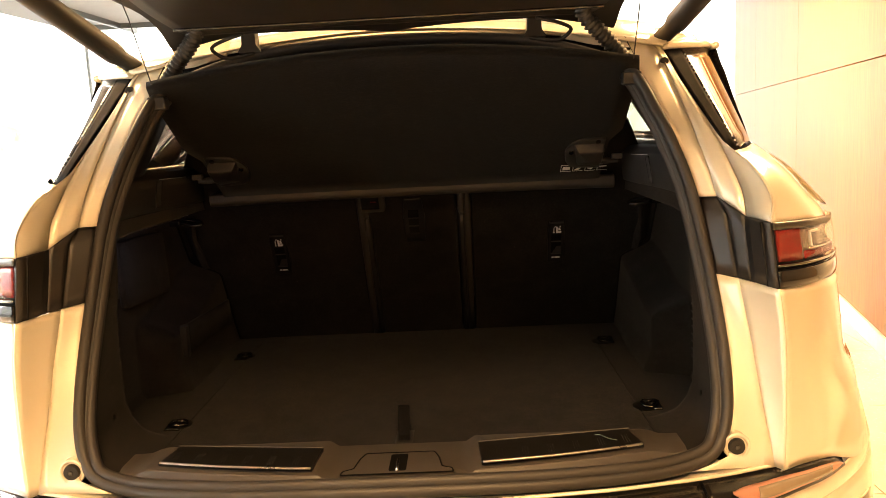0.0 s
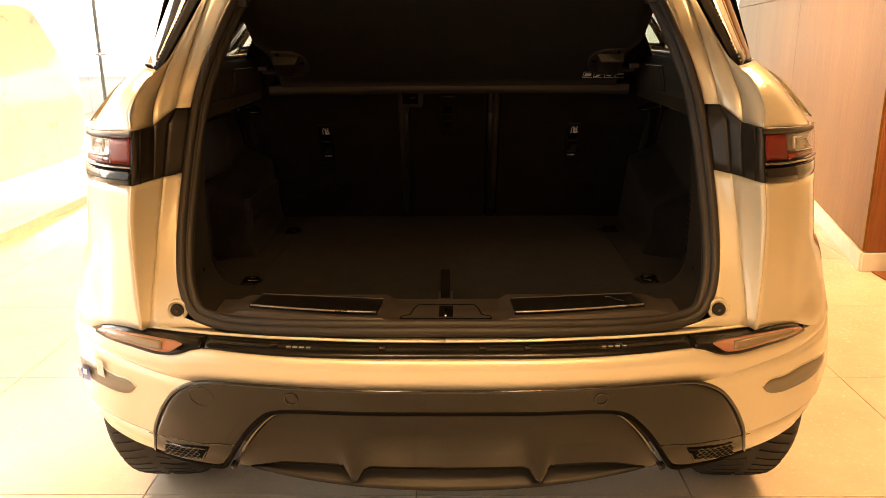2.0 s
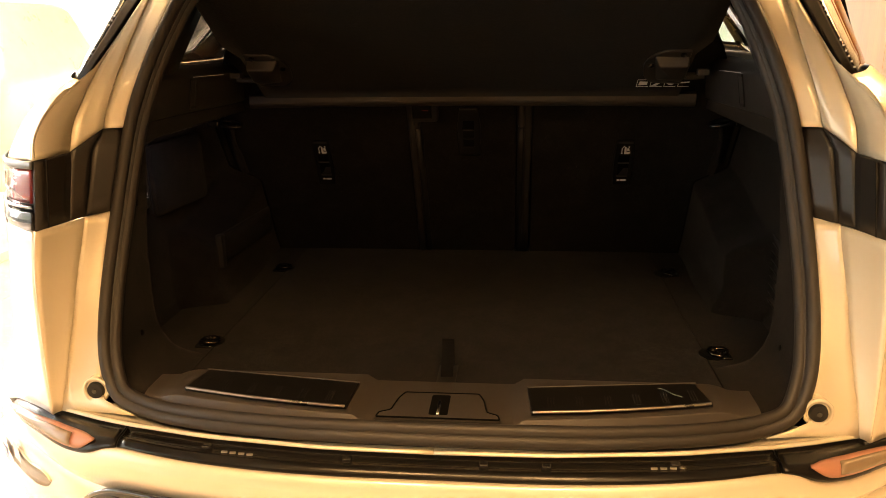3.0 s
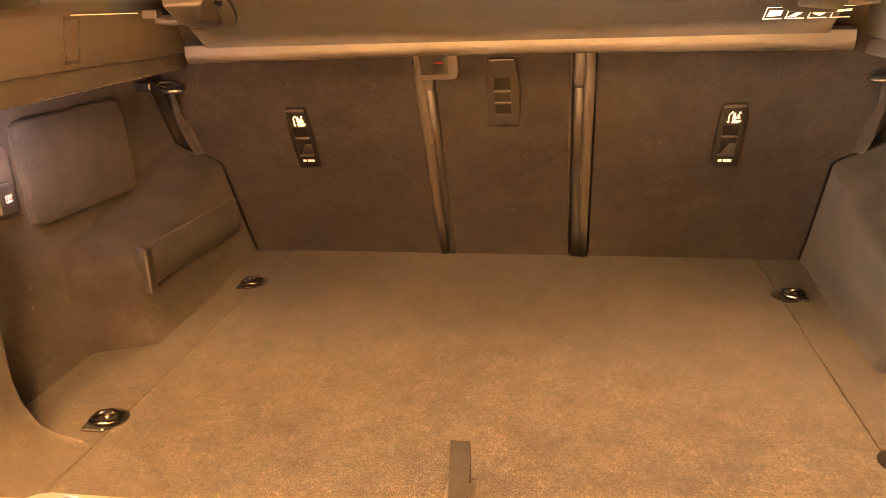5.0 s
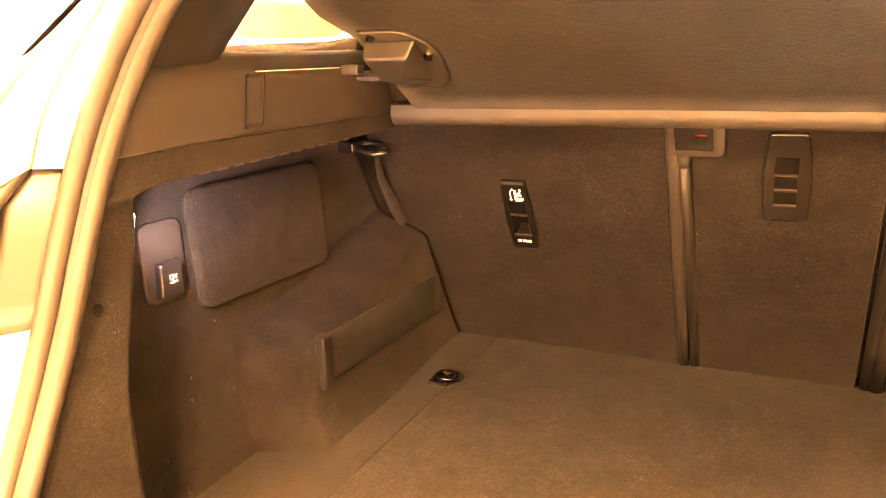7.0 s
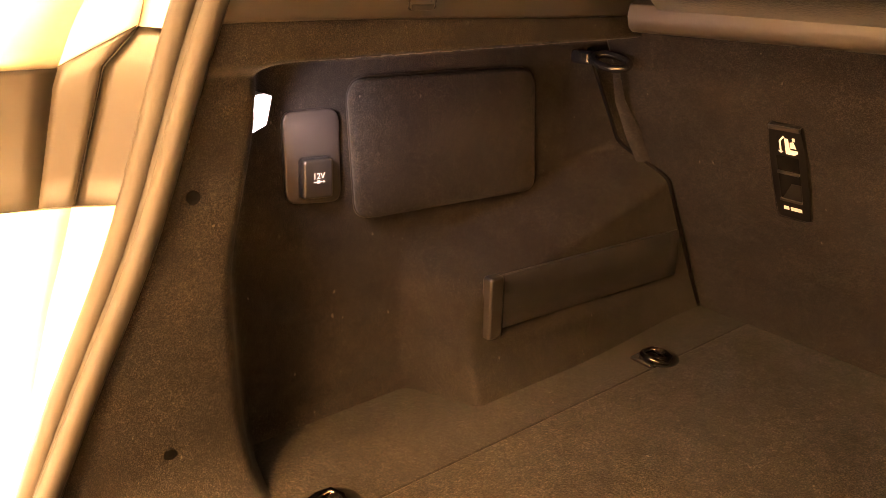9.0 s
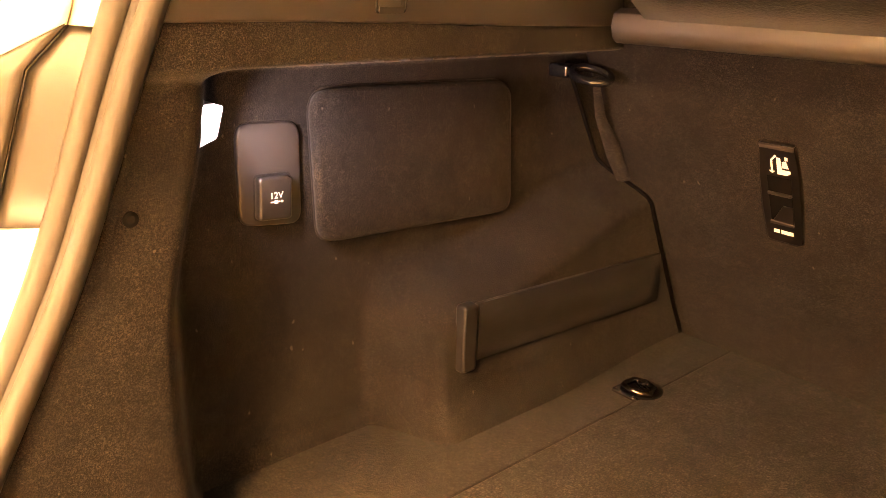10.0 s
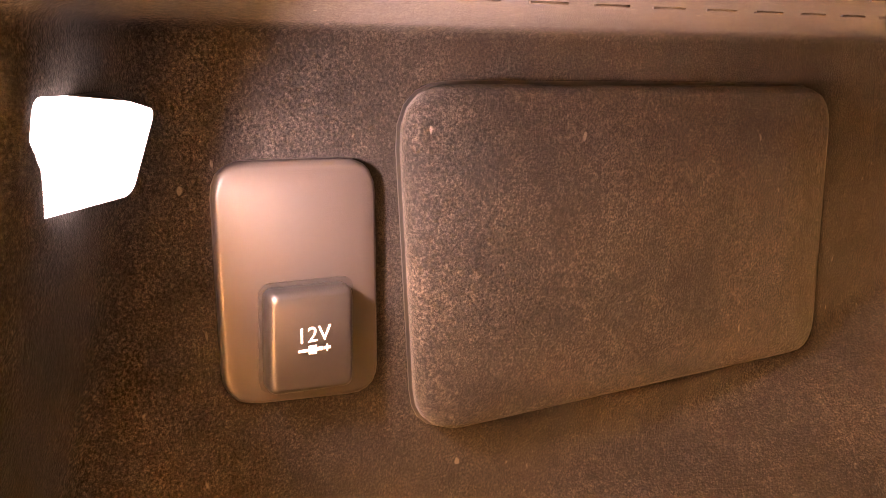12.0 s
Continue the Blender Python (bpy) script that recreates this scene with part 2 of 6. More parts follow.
def block(x0, y0, z0, x1, y1, z1, bm=None):
    bm = bm or bmesh.new()
    vs = [bm.verts.new(p) for p in ((x0, y0, z0), (x1, y0, z0), (x1, y1, z0), (x0, y1, z0), (x0, y0, z1), (x1, y0, z1), (x1, y1, z1), (x0, y1, z1))]
    for f in ((0, 3, 2, 1), (4, 5, 6, 7), (0, 1, 5, 4), (1, 2, 6, 5), (2, 3, 7, 6), (3, 0, 4, 7)):
        bm.faces.new([vs[i] for i in f])
    return bm


def spline(pts, n):
    """n points along a smooth curve through pts."""
    p = [Vector(q) for q in pts]
    p = [p[0] * 2 - p[1]] + p + [p[-1] * 2 - p[-2]]
    out, k = [], len(pts) - 1
    for i in range(n):
        u = i / (n - 1) * k
        j = min(int(u), k - 1)
        t = u - j
        a, b, c, d = p[j:j + 4]
        out.append(0.5 * ((2 * b) + (c - a) * t + (2 * a - 5 * b + 4 * c - d) * t * t + (3 * b - a - 3 * c + d) * t ** 3))
    return out


def straight(pts, n):
    p = [Vector(q) for q in pts]
    k = len(p) - 1
    out = []
    for i in range(n):
        u = i / (n - 1) * k
        j = min(int(u), k - 1)
        out.append(p[j].lerp(p[j + 1], u - j))
    return out


def sheet(rows, bm=None, close=False):
    """A grid of faces through rows of points."""
    bm = bm or bmesh.new()
    vs = [[bm.verts.new(p) for p in r] for r in rows]
    for a, b in zip(vs, vs[1:]):
        for i in range(len(a) - (0 if close else 1)):
            j = (i + 1) % len(a)
            bm.faces.new((a[i], a[j], b[j], b[i]))
    return bm


def loft(curves, n, m, smooth_across=True):
    rows = [spline(c, n) for c in curves]
    cols = [(spline if smooth_across and len(rows) > 2 else straight)([r[i] for r in rows], m) for i in range(n)]
    return sheet([[cols[i][j] for i in range(n)] for j in range(m)])


def flip(pts, s):
    return [(s * p[0], p[1], p[2]) for p in pts]


def tube(pts, radius, sides=8, bm=None, closed=False, squash=1.0, caps=True):
    bm = bm or bmesh.new()
    pts = [Vector(p) for p in pts]
    rings, up = [], None
    for i, p in enumerate(pts):
        a = pts[i - 1] if i or closed else p
        b = pts[(i + 1) % len(pts)] if i + 1 < len(pts) or closed else p
        d = (b - a).normalized()
        up = up or (Vector((0, 0, 1)) if abs(d.z) < 0.9 else Vector((0, 1, 0)))
        s = d.cross(up).normalized()
        up = s.cross(d).normalized()
        r = radius[i] if isinstance(radius, (list, tuple)) else radius
        rings.append([bm.verts.new(p + s * r * math.cos(2 * math.pi * k / sides) + up * r * squash * math.sin(2 * math.pi * k / sides)) for k in range(sides)])
    pairs = list(zip(rings, rings[1:])) + ([(rings[-1], rings[0])] if closed else [])
    for a, b in pairs:
        for k in range(sides):
            bm.faces.new((a[k], a[(k + 1) % sides], b[(k + 1) % sides], b[k]))
    if caps and not closed:
        bm.faces.new(rings[0][::-1])
        bm.faces.new(rings[-1])
    return bm


def rounded(points, r, n=5):
    """A flat outline with rounded corners; r: one radius or one a corner."""
    out, k = [], len(points)
    for i in range(k):
        p, a, b = (Vector(points[j % k]) for j in (i, i - 1, i + 1))
        rr = r[i] if isinstance(r, (list, tuple)) else r
        rr = min(rr, (a - p).length * 0.49, (b - p).length * 0.49)
        u, v = p + (a - p).normalized() * rr, p + (b - p).normalized() * rr
        for j in range(n + 1):
            t = j / n
            out.append(u.lerp(p, t).lerp(p.lerp(v, t), t))
    return out


def plate(outline, depth, m, bm=None, dome=0.0, rim=0.0):
    """A solid plate: the outline in its own plane, depth along +z, set at the pose m; dome lifts the middle, rim rounds the edge."""
    bm = bm or bmesh.new()
    pts = [Vector((p[0], p[1], 0)) for p in outline]
    mid = sum(pts, Vector()) / len(pts)
    rings = []
    for z, s in ((0, 0), (depth - rim, 0), (depth - rim * 0.3, rim * 0.3), (depth, rim)) if rim else ((0, 0), (depth, 0)):
        rings.append([bm.verts.new(m @ (p + (mid - p).normalized() * s + Vector((0, 0, z)))) for p in pts])
    for a, b in zip(rings, rings[1:]):
        for i in range(len(a)):
            bm.faces.new((a[i], a[(i + 1) % len(a)], b[(i + 1) % len(a)], b[i]))
    bm.faces.new(rings[0][::-1])
    top = rings[-1]
    if dome:
        for f in (0.75, 0.5, 0.25):
            ring = [bm.verts.new(m @ (mid + (p + (mid - p).normalized() * rim - mid) * f + Vector((0, 0, depth + dome * (1 - f * f))))) for p in pts]
            for i in range(len(top)):
                bm.faces.new((top[i], top[(i + 1) % len(top)], ring[(i + 1) % len(top)], ring[i]))
            top = ring
    bm.faces.new(top)
    return bm


def basis(origin, xdir, ydir):
    x = Vector(xdir).normalized()
    z = x.cross(Vector(ydir)).normalized()
    y = z.cross(x)
    m = Matrix((x, y, z)).transposed().to_4x4()
    m.translation = Vector(origin)
    return m


def step(a, b, v):
    t = max(0.0, min(1.0, (v - a) / (b - a)))
    return t * t * (3 - 2 * t)


def text(name, words, size, m, material, parent=None):
    c = bpy.data.curves.new(name, "FONT")
    c.body, c.size, c.extrude, c.align_x, c.align_y = words, size, 0.0001, "CENTER", "CENTER"
    o = new(name, c)
    c.materials.append(material)
    if parent:
        o.parent = parent
    o.matrix_local = m
    return o


# ---- the showroom shell ----
WALL0, WALL1 = Vector((2.25, 2.67, 0)), Vector((4.12, 10.45, 0))


def room():
    tagged(part("floor", block(-6.2, -5.2, -0.12, 5.0, 12.0, -0.012), GROUT), "cream stone tile floor with thin grout lines", "floor", kind="structure")
    # Unseen ceiling and walls, toned down to cut bounced and reflected light.
    tagged(part("ceiling", block(-6.2, -5.2, 3.2, 5.0, 12.0, 3.35), worn("grey_ceiling_paint", (0.30, 0.285, 0.26), 0.8, 120)), "unseen showroom ceiling, grey to keep reflections down", "ceiling", kind="structure")
    tagged(part("wall_south", block(-6.2, -5.4, 0, 5.2, -5.2, 3.2), worn("taupe_wall_paint", (0.24, 0.19, 0.14), 0.7, 120)), "unseen showroom wall, taupe to cut light bounced into the boot", "wall", kind="structure")
    tagged(part("wall_east", block(5.0, -5.2, 0, 5.2, 12.0, 3.2), worn("tan_wall_paint", (0.36, 0.25, 0.14), 0.6, 120)), "unseen showroom wall, tan to cut light bounced onto the car", "wall", kind="structure")
    tagged(part("ground", block(-400, -400, -0.30, 400, 400, -0.13), worn("pale_paving", (0.45, 0.44, 0.41), 0.8, 20)), "pale paved ground outside the showroom", "ground", kind="structure")


room()


def glass_front():
    """Window walls on the west and north sides, with the bright outdoors behind them."""
    steel = worn("dark_steel_post", (0.16, 0.16, 0.15), 0.35, 300, 0.6)
    west = thing("window_west", "floor-to-ceiling showroom glazing with slim dark posts", "window", (-5.2, 3, 0), kind="structure")
    for y in (-4.0, 10.15):
        part("post", block(-0.02, y - 3 - 0.02, 0, 0.02, y - 3 + 0.02, 3.2), steel, west)
    part("head_rail", block(-0.03, -8.2, 3.12, 0.03, 9.0, 3.2), steel, west)
    pane = part("pane", block(-0.006, -8.2, 0.0, 0.006, 9.0, 3.12), GLASS, west)
    pane.visible_shadow = False
    part("pull_handle", tube([(0.02, 7.13, 0.98), (0.10, 7.13, 0.985), (0.10, 6.98, 0.985), (0.02, 6.98, 0.98)], 0.014), CHROME, west)
    north = thing("window_north", "floor-to-ceiling glazing behind the car", "window", (0, 11.4, 0), kind="structure")
    part("head_rail", block(-6.0, -0.03, 3.12, 4.1, 0.03, 3.2), steel, north)
    pane = part("pane", block(-6.0, -0.006, 0.0, 4.1, 0.006, 3.12), GLASS, north)
    pane.visible_shadow = False
    m = mat("bright_overcast_distance", (1, 1, 1), 1.0)
    nt, nn, l, p = nodes_of(m)
    leaf = noise_node(nt, 0.22, 5.0, 0.7)
    sep = nt.nodes.new("ShaderNodeSeparateXYZ")
    tc = nt.nodes.new("ShaderNodeTexCoord")
    l.new(tc.outputs["Object"], sep.inputs[0])
    band = ramp(nt, sep.outputs["Z"], [(0.02, (0, 0, 0)), (0.10, (1, 1, 1)), (0.30, (1, 1, 1)), (0.55, (0, 0, 0))])
    clump = ramp(nt, leaf.outputs[0], [(0.50, (0, 0, 0)), (0.62, (1, 1, 1))])
    fac = mix_rgb(nt, 1.0, band.outputs[0], clump.outputs[0], "MULTIPLY")
    a, g = nt.nodes.new("ShaderNodeRGB"), nt.nodes.new("ShaderNodeRGB")
    a.outputs[0].default_value, g.outputs[0].default_value = (1.0, 0.97, 0.90, 1), (0.55, 0.72, 0.42, 1)
    l.new(mix_rgb(nt, fac, a.outputs[0], g.outputs[0]), p.inputs["Emission Color"])
    p.inputs["Emission Strength"].default_value = 2.0
    p.inputs["Base Color"].default_value = (0, 0, 0, 1)
    # the sheet's own height is one unit for the tree line
    for name, at, turn in (("backdrop_west", (-16, 8, -0.1), 90), ("backdrop_north", (-2, 24, -0.1), 0)):
        o = tagged(part(name, sheet([[(-26, 0, 0), (26, 0, 0)], [(-26, 0, 1.0), (26, 0, 1.0)]]), m), "bright overcast distance with pale trees outside", "backdrop", kind="structure")
        o.matrix_world = Matrix.Translation(at) @ Matrix.Rotation(radians(turn), 4, "Z") @ Matrix.Diagonal((1, 1, 10, 1))


glass_front()


def panel_wall():
    d = (WALL1 - WALL0).normalized()
    out = Vector((-d.y, d.x, 0))
    m = Matrix((d, -out, Vector((0, 0, 1)))).transposed().to_4x4()
    m.translation = WALL0
    wall = thing("wall_panelled", "light oak veneer panel wall with white baseboard", "wall", kind="structure")
    wall.matrix_world = m
    length = (WALL1 - WALL0).length
    part("core", block(0.02, 0.03, 0, length, 0.20, 3.2), WALLW, wall)
    joints = [0.0, 2.83, 5.6, length]
    for a, b in zip(joints, joints[1:]):
        for z0, z1 in ((0.11, 1.55), (1.555, 3.0)):
            part("panel", block(a + 0.003, 0, z0, b - 0.003, 0.03, z1), OAK, wall, bevel=0.002, segs=1)
    part("baseboard", block(-0.01, -0.012, 0, length, 0.03, 0.105), WALLW, wall, bevel=0.003, segs=1)
    end = thing("wall_return", "dark cherry veneer return panel with white baseboard", "wall", kind="structure")
    part("panel", block(2.262, 2.655, 0.11, 2.55, 2.69, 3.0), CHERRY, end, bevel=0.002, segs=1)
    part("baseboard", block(2.25, 2.645, 0, 2.6, 2.69, 0.105), WALLW, end, bevel=0.003, segs=1)
    part("core", block(2.55, 2.69, 0, 5.0, 2.95, 3.2), WALLW, end)
    part("floor_edge", block(2.30, 2.36, 0.0, 2.75, 2.644, 0.004), CHERRY, end, "dark wood floor edge")


panel_wall()


# ---- the car: body outside ----
# outer edge of the tailgate opening, one half: x, y, z
EDGE = [(0, -0.105, 0.752), (0.13, -0.10, 0.750), (0.25, -0.083, 0.744), (0.37, -0.055, 0.738), (0.455, -0.025, 0.736), (0.515, -0.005, 0.752), (0.545, 0.018, 0.80),
        (0.557, 0.055, 0.876), (0.556, 0.115, 1.0), (0.537, 0.166, 1.153), (0.514, 0.197, 1.242), (0.487, 0.236, 1.32), (0.456, 0.282, 1.389), (0.402, 0.312, 1.424), (0.27, 0.325, 1.462), (0.13, 0.325, 1.476), (0, 0.325, 1.48)]
CAR = thing("car", "champagne white car with open tailgate, black trim and open boot", "car")


def edge_at(z, s=1, dx=0.0, dy=0.0):
    """The side of the opening at height z."""
    side = EDGE[5:13]
    z = max(side[0][2], min(side[-1][2], z))
    for a, b in zip(side, side[1:]):
        if z <= b[2]:
            t = (z - a[2]) / (b[2] - a[2])
            return (s * (a[0] + (b[0] - a[0]) * t + dx), a[1] + (b[1] - a[1]) * t + dy, z)


def seal():
    ring = spline(EDGE, 80)
    loop = [Vector(p) for p in ring] + [Vector((-p.x, p.y, p.z)) for p in ring[-2:0:-1]]
    mid = Vector((0, 0.11, 1.1))

    def inward(k, dy):
        out = []
        for i, p in enumerate(loop):
            t = (loop[(i + 1) % len(loop)] - loop[i - 1]).normalized()
            n = t.cross(Vector((0, 0.9, 0.44))).normalized()
            if n.dot(mid - p) < 0:
                n = -n
            out.append(p + n * k + Vector((0, dy, 0)))
        return out
    s = part("tailgate_seal", tube(inward(0.006, -0.001), 0.0102, 12, closed=True), SEALM, CAR, "ribbed dark rubber seal round the boot opening", smooth=True)
    part("inner_bead", tube(inward(0.020, 0.012), 0.0094, 12, closed=True), SEALM, s, smooth=True)
    part("seal_carrier", tube(inward(0.013, 0.012), 0.012, 8, closed=True), RUBBER, s, smooth=True)
    return loop


seal()


def polyline(pts, v):
    """Straight interpolation in a table whose rows begin with the key."""
    if v <= pts[0][0]:
        return pts[0][1:]
    for a, b in zip(pts, pts[1:]):
        if v <= b[0]:
            t = (v - a[0]) / (b[0] - a[0])
            return tuple(p + (q - p) * t for p, q in zip(a[1:], b[1:]))
    return pts[-1][1:]


# black band over the bumper: lower edge x, z; upper edge x, y, z; body line x, z
BAND_LOW = [(0, 0.720), (0.33, 0.7185), (0.40, 0.719), (0.455, 0.7195), (0.475, 0.7185), (0.498, 0.714), (0.521, 0.706), (0.544, 0.699), (0.579, 0.694), (0.649, 0.690), (0.723, 0.683), (0.772, 0.680)]
BAND_TOP = [(0, -0.117, 0.7375), (0.16, -0.114, 0.7375), (0.34, -0.093, 0.736), (0.476, -0.058, 0.7315), (0.532, -0.040, 0.730), (0.608, -0.006, 0.725), (0.664, 0.016, 0.719), (0.715, 0.052, 0.711), (0.754, 0.089, 0.698), (0.772, 0.108, 0.682)]
BODY_LINE = [(0, 0.701), (0.33, 0.700), (0.46, 0.697), (0.52, 0.687), (0.564, 0.675), (0.64, 0.670), (0.736, 0.666), (0.80, 0.664)]


def side_panels(s):
    sp = lambda pts, n: spline(flip(pts, s), n)
    fold_pts = [(0.612, -0.004, 0.726), (0.6085, 0.016, 0.78), (0.602, 0.044, 0.86), (0.5965, 0.064, 0.93), (0.591, 0.082, 0.985), (0.588, 0.093, 1.021)]
    crease_pts = [(0.6255, -0.012, 0.722), (0.6295, -0.006, 0.78), (0.632, 0.0, 0.86), (0.6325, 0.006, 0.93), (0.630, 0.011, 0.975), (0.625, 0.015, 1.017)]
    fold, crease = sp(fold_pts, 15), sp(crease_pts, 15)
    edge = spline([(s * 0.470, -0.034, 0.736), (s * 0.540, -0.005, 0.752)] + [edge_at(z, s) for z in (0.79, 0.86, 0.93, 0.98, 1.026)], 15)
    part("pillar_channel", sheet([[a, a.lerp(b, 0.3) + Vector((0, 0.003, 0)), a.lerp(b, 0.62) + Vector((0, 0.003, 0)), a.lerp(b, 0.84) + Vector((0, 0.001, 0)), b] for a, b in zip(edge, fold)]), PAINT, CAR, "champagne painted channel beside the boot opening", smooth=True, solid=0.003)
    part("pillar_facet", sheet([straight([a, a.lerp(b, 0.5) + Vector((s * 0.0015, 0, 0)), b], 7) for a, b in zip(fold, crease)]), PAINT, CAR, "champagne painted facet below the pillar insert", smooth=True, solid=0.003)
    # black insert between opening and lamp: four upright edges
    e0, e1 = Vector(edge_at(1.026, s)), Vector(edge_at(1.157, s))
    cols = [[e0, e0.lerp(e1, 0.80), Vector((s * 0.546, 0.172, 1.157))],
            [Vector((s * 0.5875, 0.094, 1.0225)), Vector((s * 0.5795, 0.127, 1.128)), Vector((s * 0.5690, 0.153, 1.157))],
            [Vector((s * 0.6025, 0.072, 1.0205)), Vector((s * 0.5990, 0.094, 1.110)), Vector((s * 0.6010, 0.101, 1.126))],
            [Vector((s * 0.6245, 0.0155, 1.018)), Vector((s * 0.6135, 0.0175, 1.104)), Vector((s * 0.6105, 0.0180, 1.1255))]]
    for a, b in zip(cols, cols[1:]):
        lo, hi = straight(a, 9), straight(b, 9)
        part("pillar_insert", sheet([[p.lerp(q, t / 4) for t in range(5)] for p, q in zip(lo, hi)]), SATIN, CAR, "satin black plastic pillar insert beside the tail lamp", smooth=True, solid=0.004)
    for c in cols[1:3]:
        part("insert_edge", tube(straight(c, 9), 0.0012, 6), SATIN, CAR, smooth=True)
    # upper pillar: bright strip by the seal, then two facets up to the window
    strip_out = [(0.569, 0.153, 1.157), (0.560, 0.166, 1.20), (0.550, 0.197, 1.25), (0.537, 0.264, 1.33), (0.521, 0.352, 1.42), (0.515, 0.395, 1.45)]
    strip_in = [edge_at(z) for z in (1.157, 1.20, 1.25, 1.33)] + [(0.455, 0.33, 1.42), (0.44, 0.36, 1.45)]
    so, si = sp(strip_out, 21), sp(strip_in, 21)
    part("pillar_strip", sheet([straight([a, b], 4) for a, b in zip(si, so)]), PAINT, CAR, "champagne painted strip beside the seal", smooth=True, solid=0.003)
    ridge = sp([(0.601, 0.101, 1.126), (0.6015, 0.122, 1.166), (0.594, 0.150, 1.204), (0.583, 0.190, 1.25), (0.556, 0.274, 1.335), (0.527, 0.366, 1.425), (0.518, 0.408, 1.46)], 21)
    rim = sp([(0.6105, 0.018, 1.1255), (0.6215, 0.045, 1.157), (0.618, 0.075, 1.188), (0.607, 0.115, 1.220), (0.594, 0.165, 1.24), (0.566, 0.277, 1.33), (0.533, 0.374, 1.43), (0.522, 0.42, 1.47)], 21)
    part("upper_pillar", sheet([[a, a.lerp(b, 0.35) + Vector((0, 0.004, 0)), a.lerp(b, 0.7) + Vector((0, 0.003, 0)), b] for a, b in zip(so, ridge)]), PAINT, CAR, "champagne painted upper rear pillar", smooth=True, solid=0.003)
    part("upper_facet", sheet([[a, a.lerp(b, 0.5) + Vector((s * 0.001, 0.002, 0)), b] for a, b in zip(ridge, rim)]), PAINT, CAR, "champagne painted facet over the tail lamp", smooth=True, solid=0.003)
    # corner panel under the lamp, wrapping to the side
    plan = lambda z, y, c: [(s * c[0], c[1], c[2]), (s * (0.700 + y), 0.078 - 0.2 * y, z), (s * (0.782 + y), 0.180 - 0.2 * y, z - 0.014), (s * (0.843 + 1.3 * y), 0.30, z - 0.02), (s * (0.882 + 2.4 * y), 0.46, z - 0.02), (s * (0.900 + 2.6 * y), 0.62, z - 0.02)]
    foot = flip([(0.6255, -0.012, 0.722), (0.664, 0.016, 0.719), (0.715, 0.052, 0.711), (0.754, 0.086, 0.698), (0.800, 0.120, 0.680), (0.842, 0.167, 0.674), (0.910, 0.286, 0.672), (0.972, 0.58, 0.672)], s)
    cp = lambda z: min(crease_pts, key=lambda q: abs(q[2] - z))
    part("corner_panel", loft([foot, [(s * 0.6295, -0.006, 0.78), (s * 0.724, 0.073, 0.78), (s * 0.806, 0.175, 0.766), (s * 0.884, 0.29, 0.76), (s * 0.950, 0.44, 0.76), (s * 0.984, 0.62, 0.76)], plan(0.86, 0.017, cp(0.86)), plan(0.93, 0.010, cp(0.93)), plan(1.015, 0.001, cp(1.02))], 34, 20), PAINT, CAR, "champagne painted rear corner under the tail lamp", smooth=True, solid=0.003)
    part("quarter_panel", sheet([[Vector((s * x, y, z - d)) for x, y, d in ((0.812, 0.272, 0.02), (0.835, 0.32, 0.02), (0.870, 0.46, 0.02), (0.890, 0.64, 0.02))] for z in (1.016, 1.06, 1.120)]), PAINT, CAR, "champagne painted side panel before the tail lamp", smooth=True, solid=0.003)
    # shoulder over the lamp, up to the side window
    a = [(0.6105, 0.018, 1.1255), (0.690, 0.083, 1.120), (0.763, 0.180, 1.106), (0.815, 0.285, 1.105), (0.868, 0.46, 1.103), (0.889, 0.62, 1.10), (0.89, 2.6, 1.10)]
    b = [(0.6215, 0.045, 1.157), (0.688, 0.112, 1.158), (0.735, 0.190, 1.156), (0.772, 0.28, 1.154), (0.822, 0.44, 1.150), (0.846, 0.62, 1.15), (0.872, 2.6, 1.15)]
    c = [(0.616, 0.083, 1.195), (0.664, 0.137, 1.201), (0.703, 0.205, 1.200), (0.740, 0.30, 1.197), (0.784, 0.46, 1.194), (0.808, 0.63, 1.19), (0.84, 2.6, 1.19)]
    d = [(0.597, 0.152, 1.235), (0.628, 0.180, 1.239), (0.668, 0.26, 1.244), (0.705, 0.36, 1.240), (0.735, 0.50, 1.236), (0.750, 0.65, 1.232), (0.80, 2.6, 1.22)]
    part("shoulder_panel", loft([flip(r, s) for r in (a, b, c, d)], 34, 16), PAINT, CAR, "champagne painted shoulder over the tail lamp", smooth=True, solid=0.003)
    # side window glass with black edge band
    lo = [(s * 0.596, 0.157, 1.231), (s * 0.624, 0.188, 1.240), (s * 0.664, 0.27, 1.247), (s * 0.702, 0.37, 1.243), (s * 0.732, 0.51, 1.239), (s * 0.748, 0.66, 1.235), (s * 0.80, 2.6, 1.225)]
    hi = [(s * 0.533, 0.378, 1.432), (s * 0.585, 0.415, 1.436), (s * 0.632, 0.47, 1.440), (s * 0.668, 0.54, 1.444), (s * 0.698, 0.63, 1.446), (s * 0.712, 0.75, 1.448), (s * 0.74, 2.4, 1.47)]
    ra, rb = spline(lo, 121), spline(hi, 121)
    at = lambda r, u: ra[int(u)].lerp(ra[min(120, int(u) + 1)], u % 1).lerp(rb[int(u)].lerp(rb[min(120, int(u) + 1)], u % 1), r / 8)
    ub = [12.0 + 0.5 * r for r in range(9)]
    part("window_edge_band", sheet([[at(r, u) for u in np.linspace(0, ub[r], 6)] for r in range(9)]), HOLE, CAR, "matt black band at the edge of the side window", smooth=True, solid=0.004)
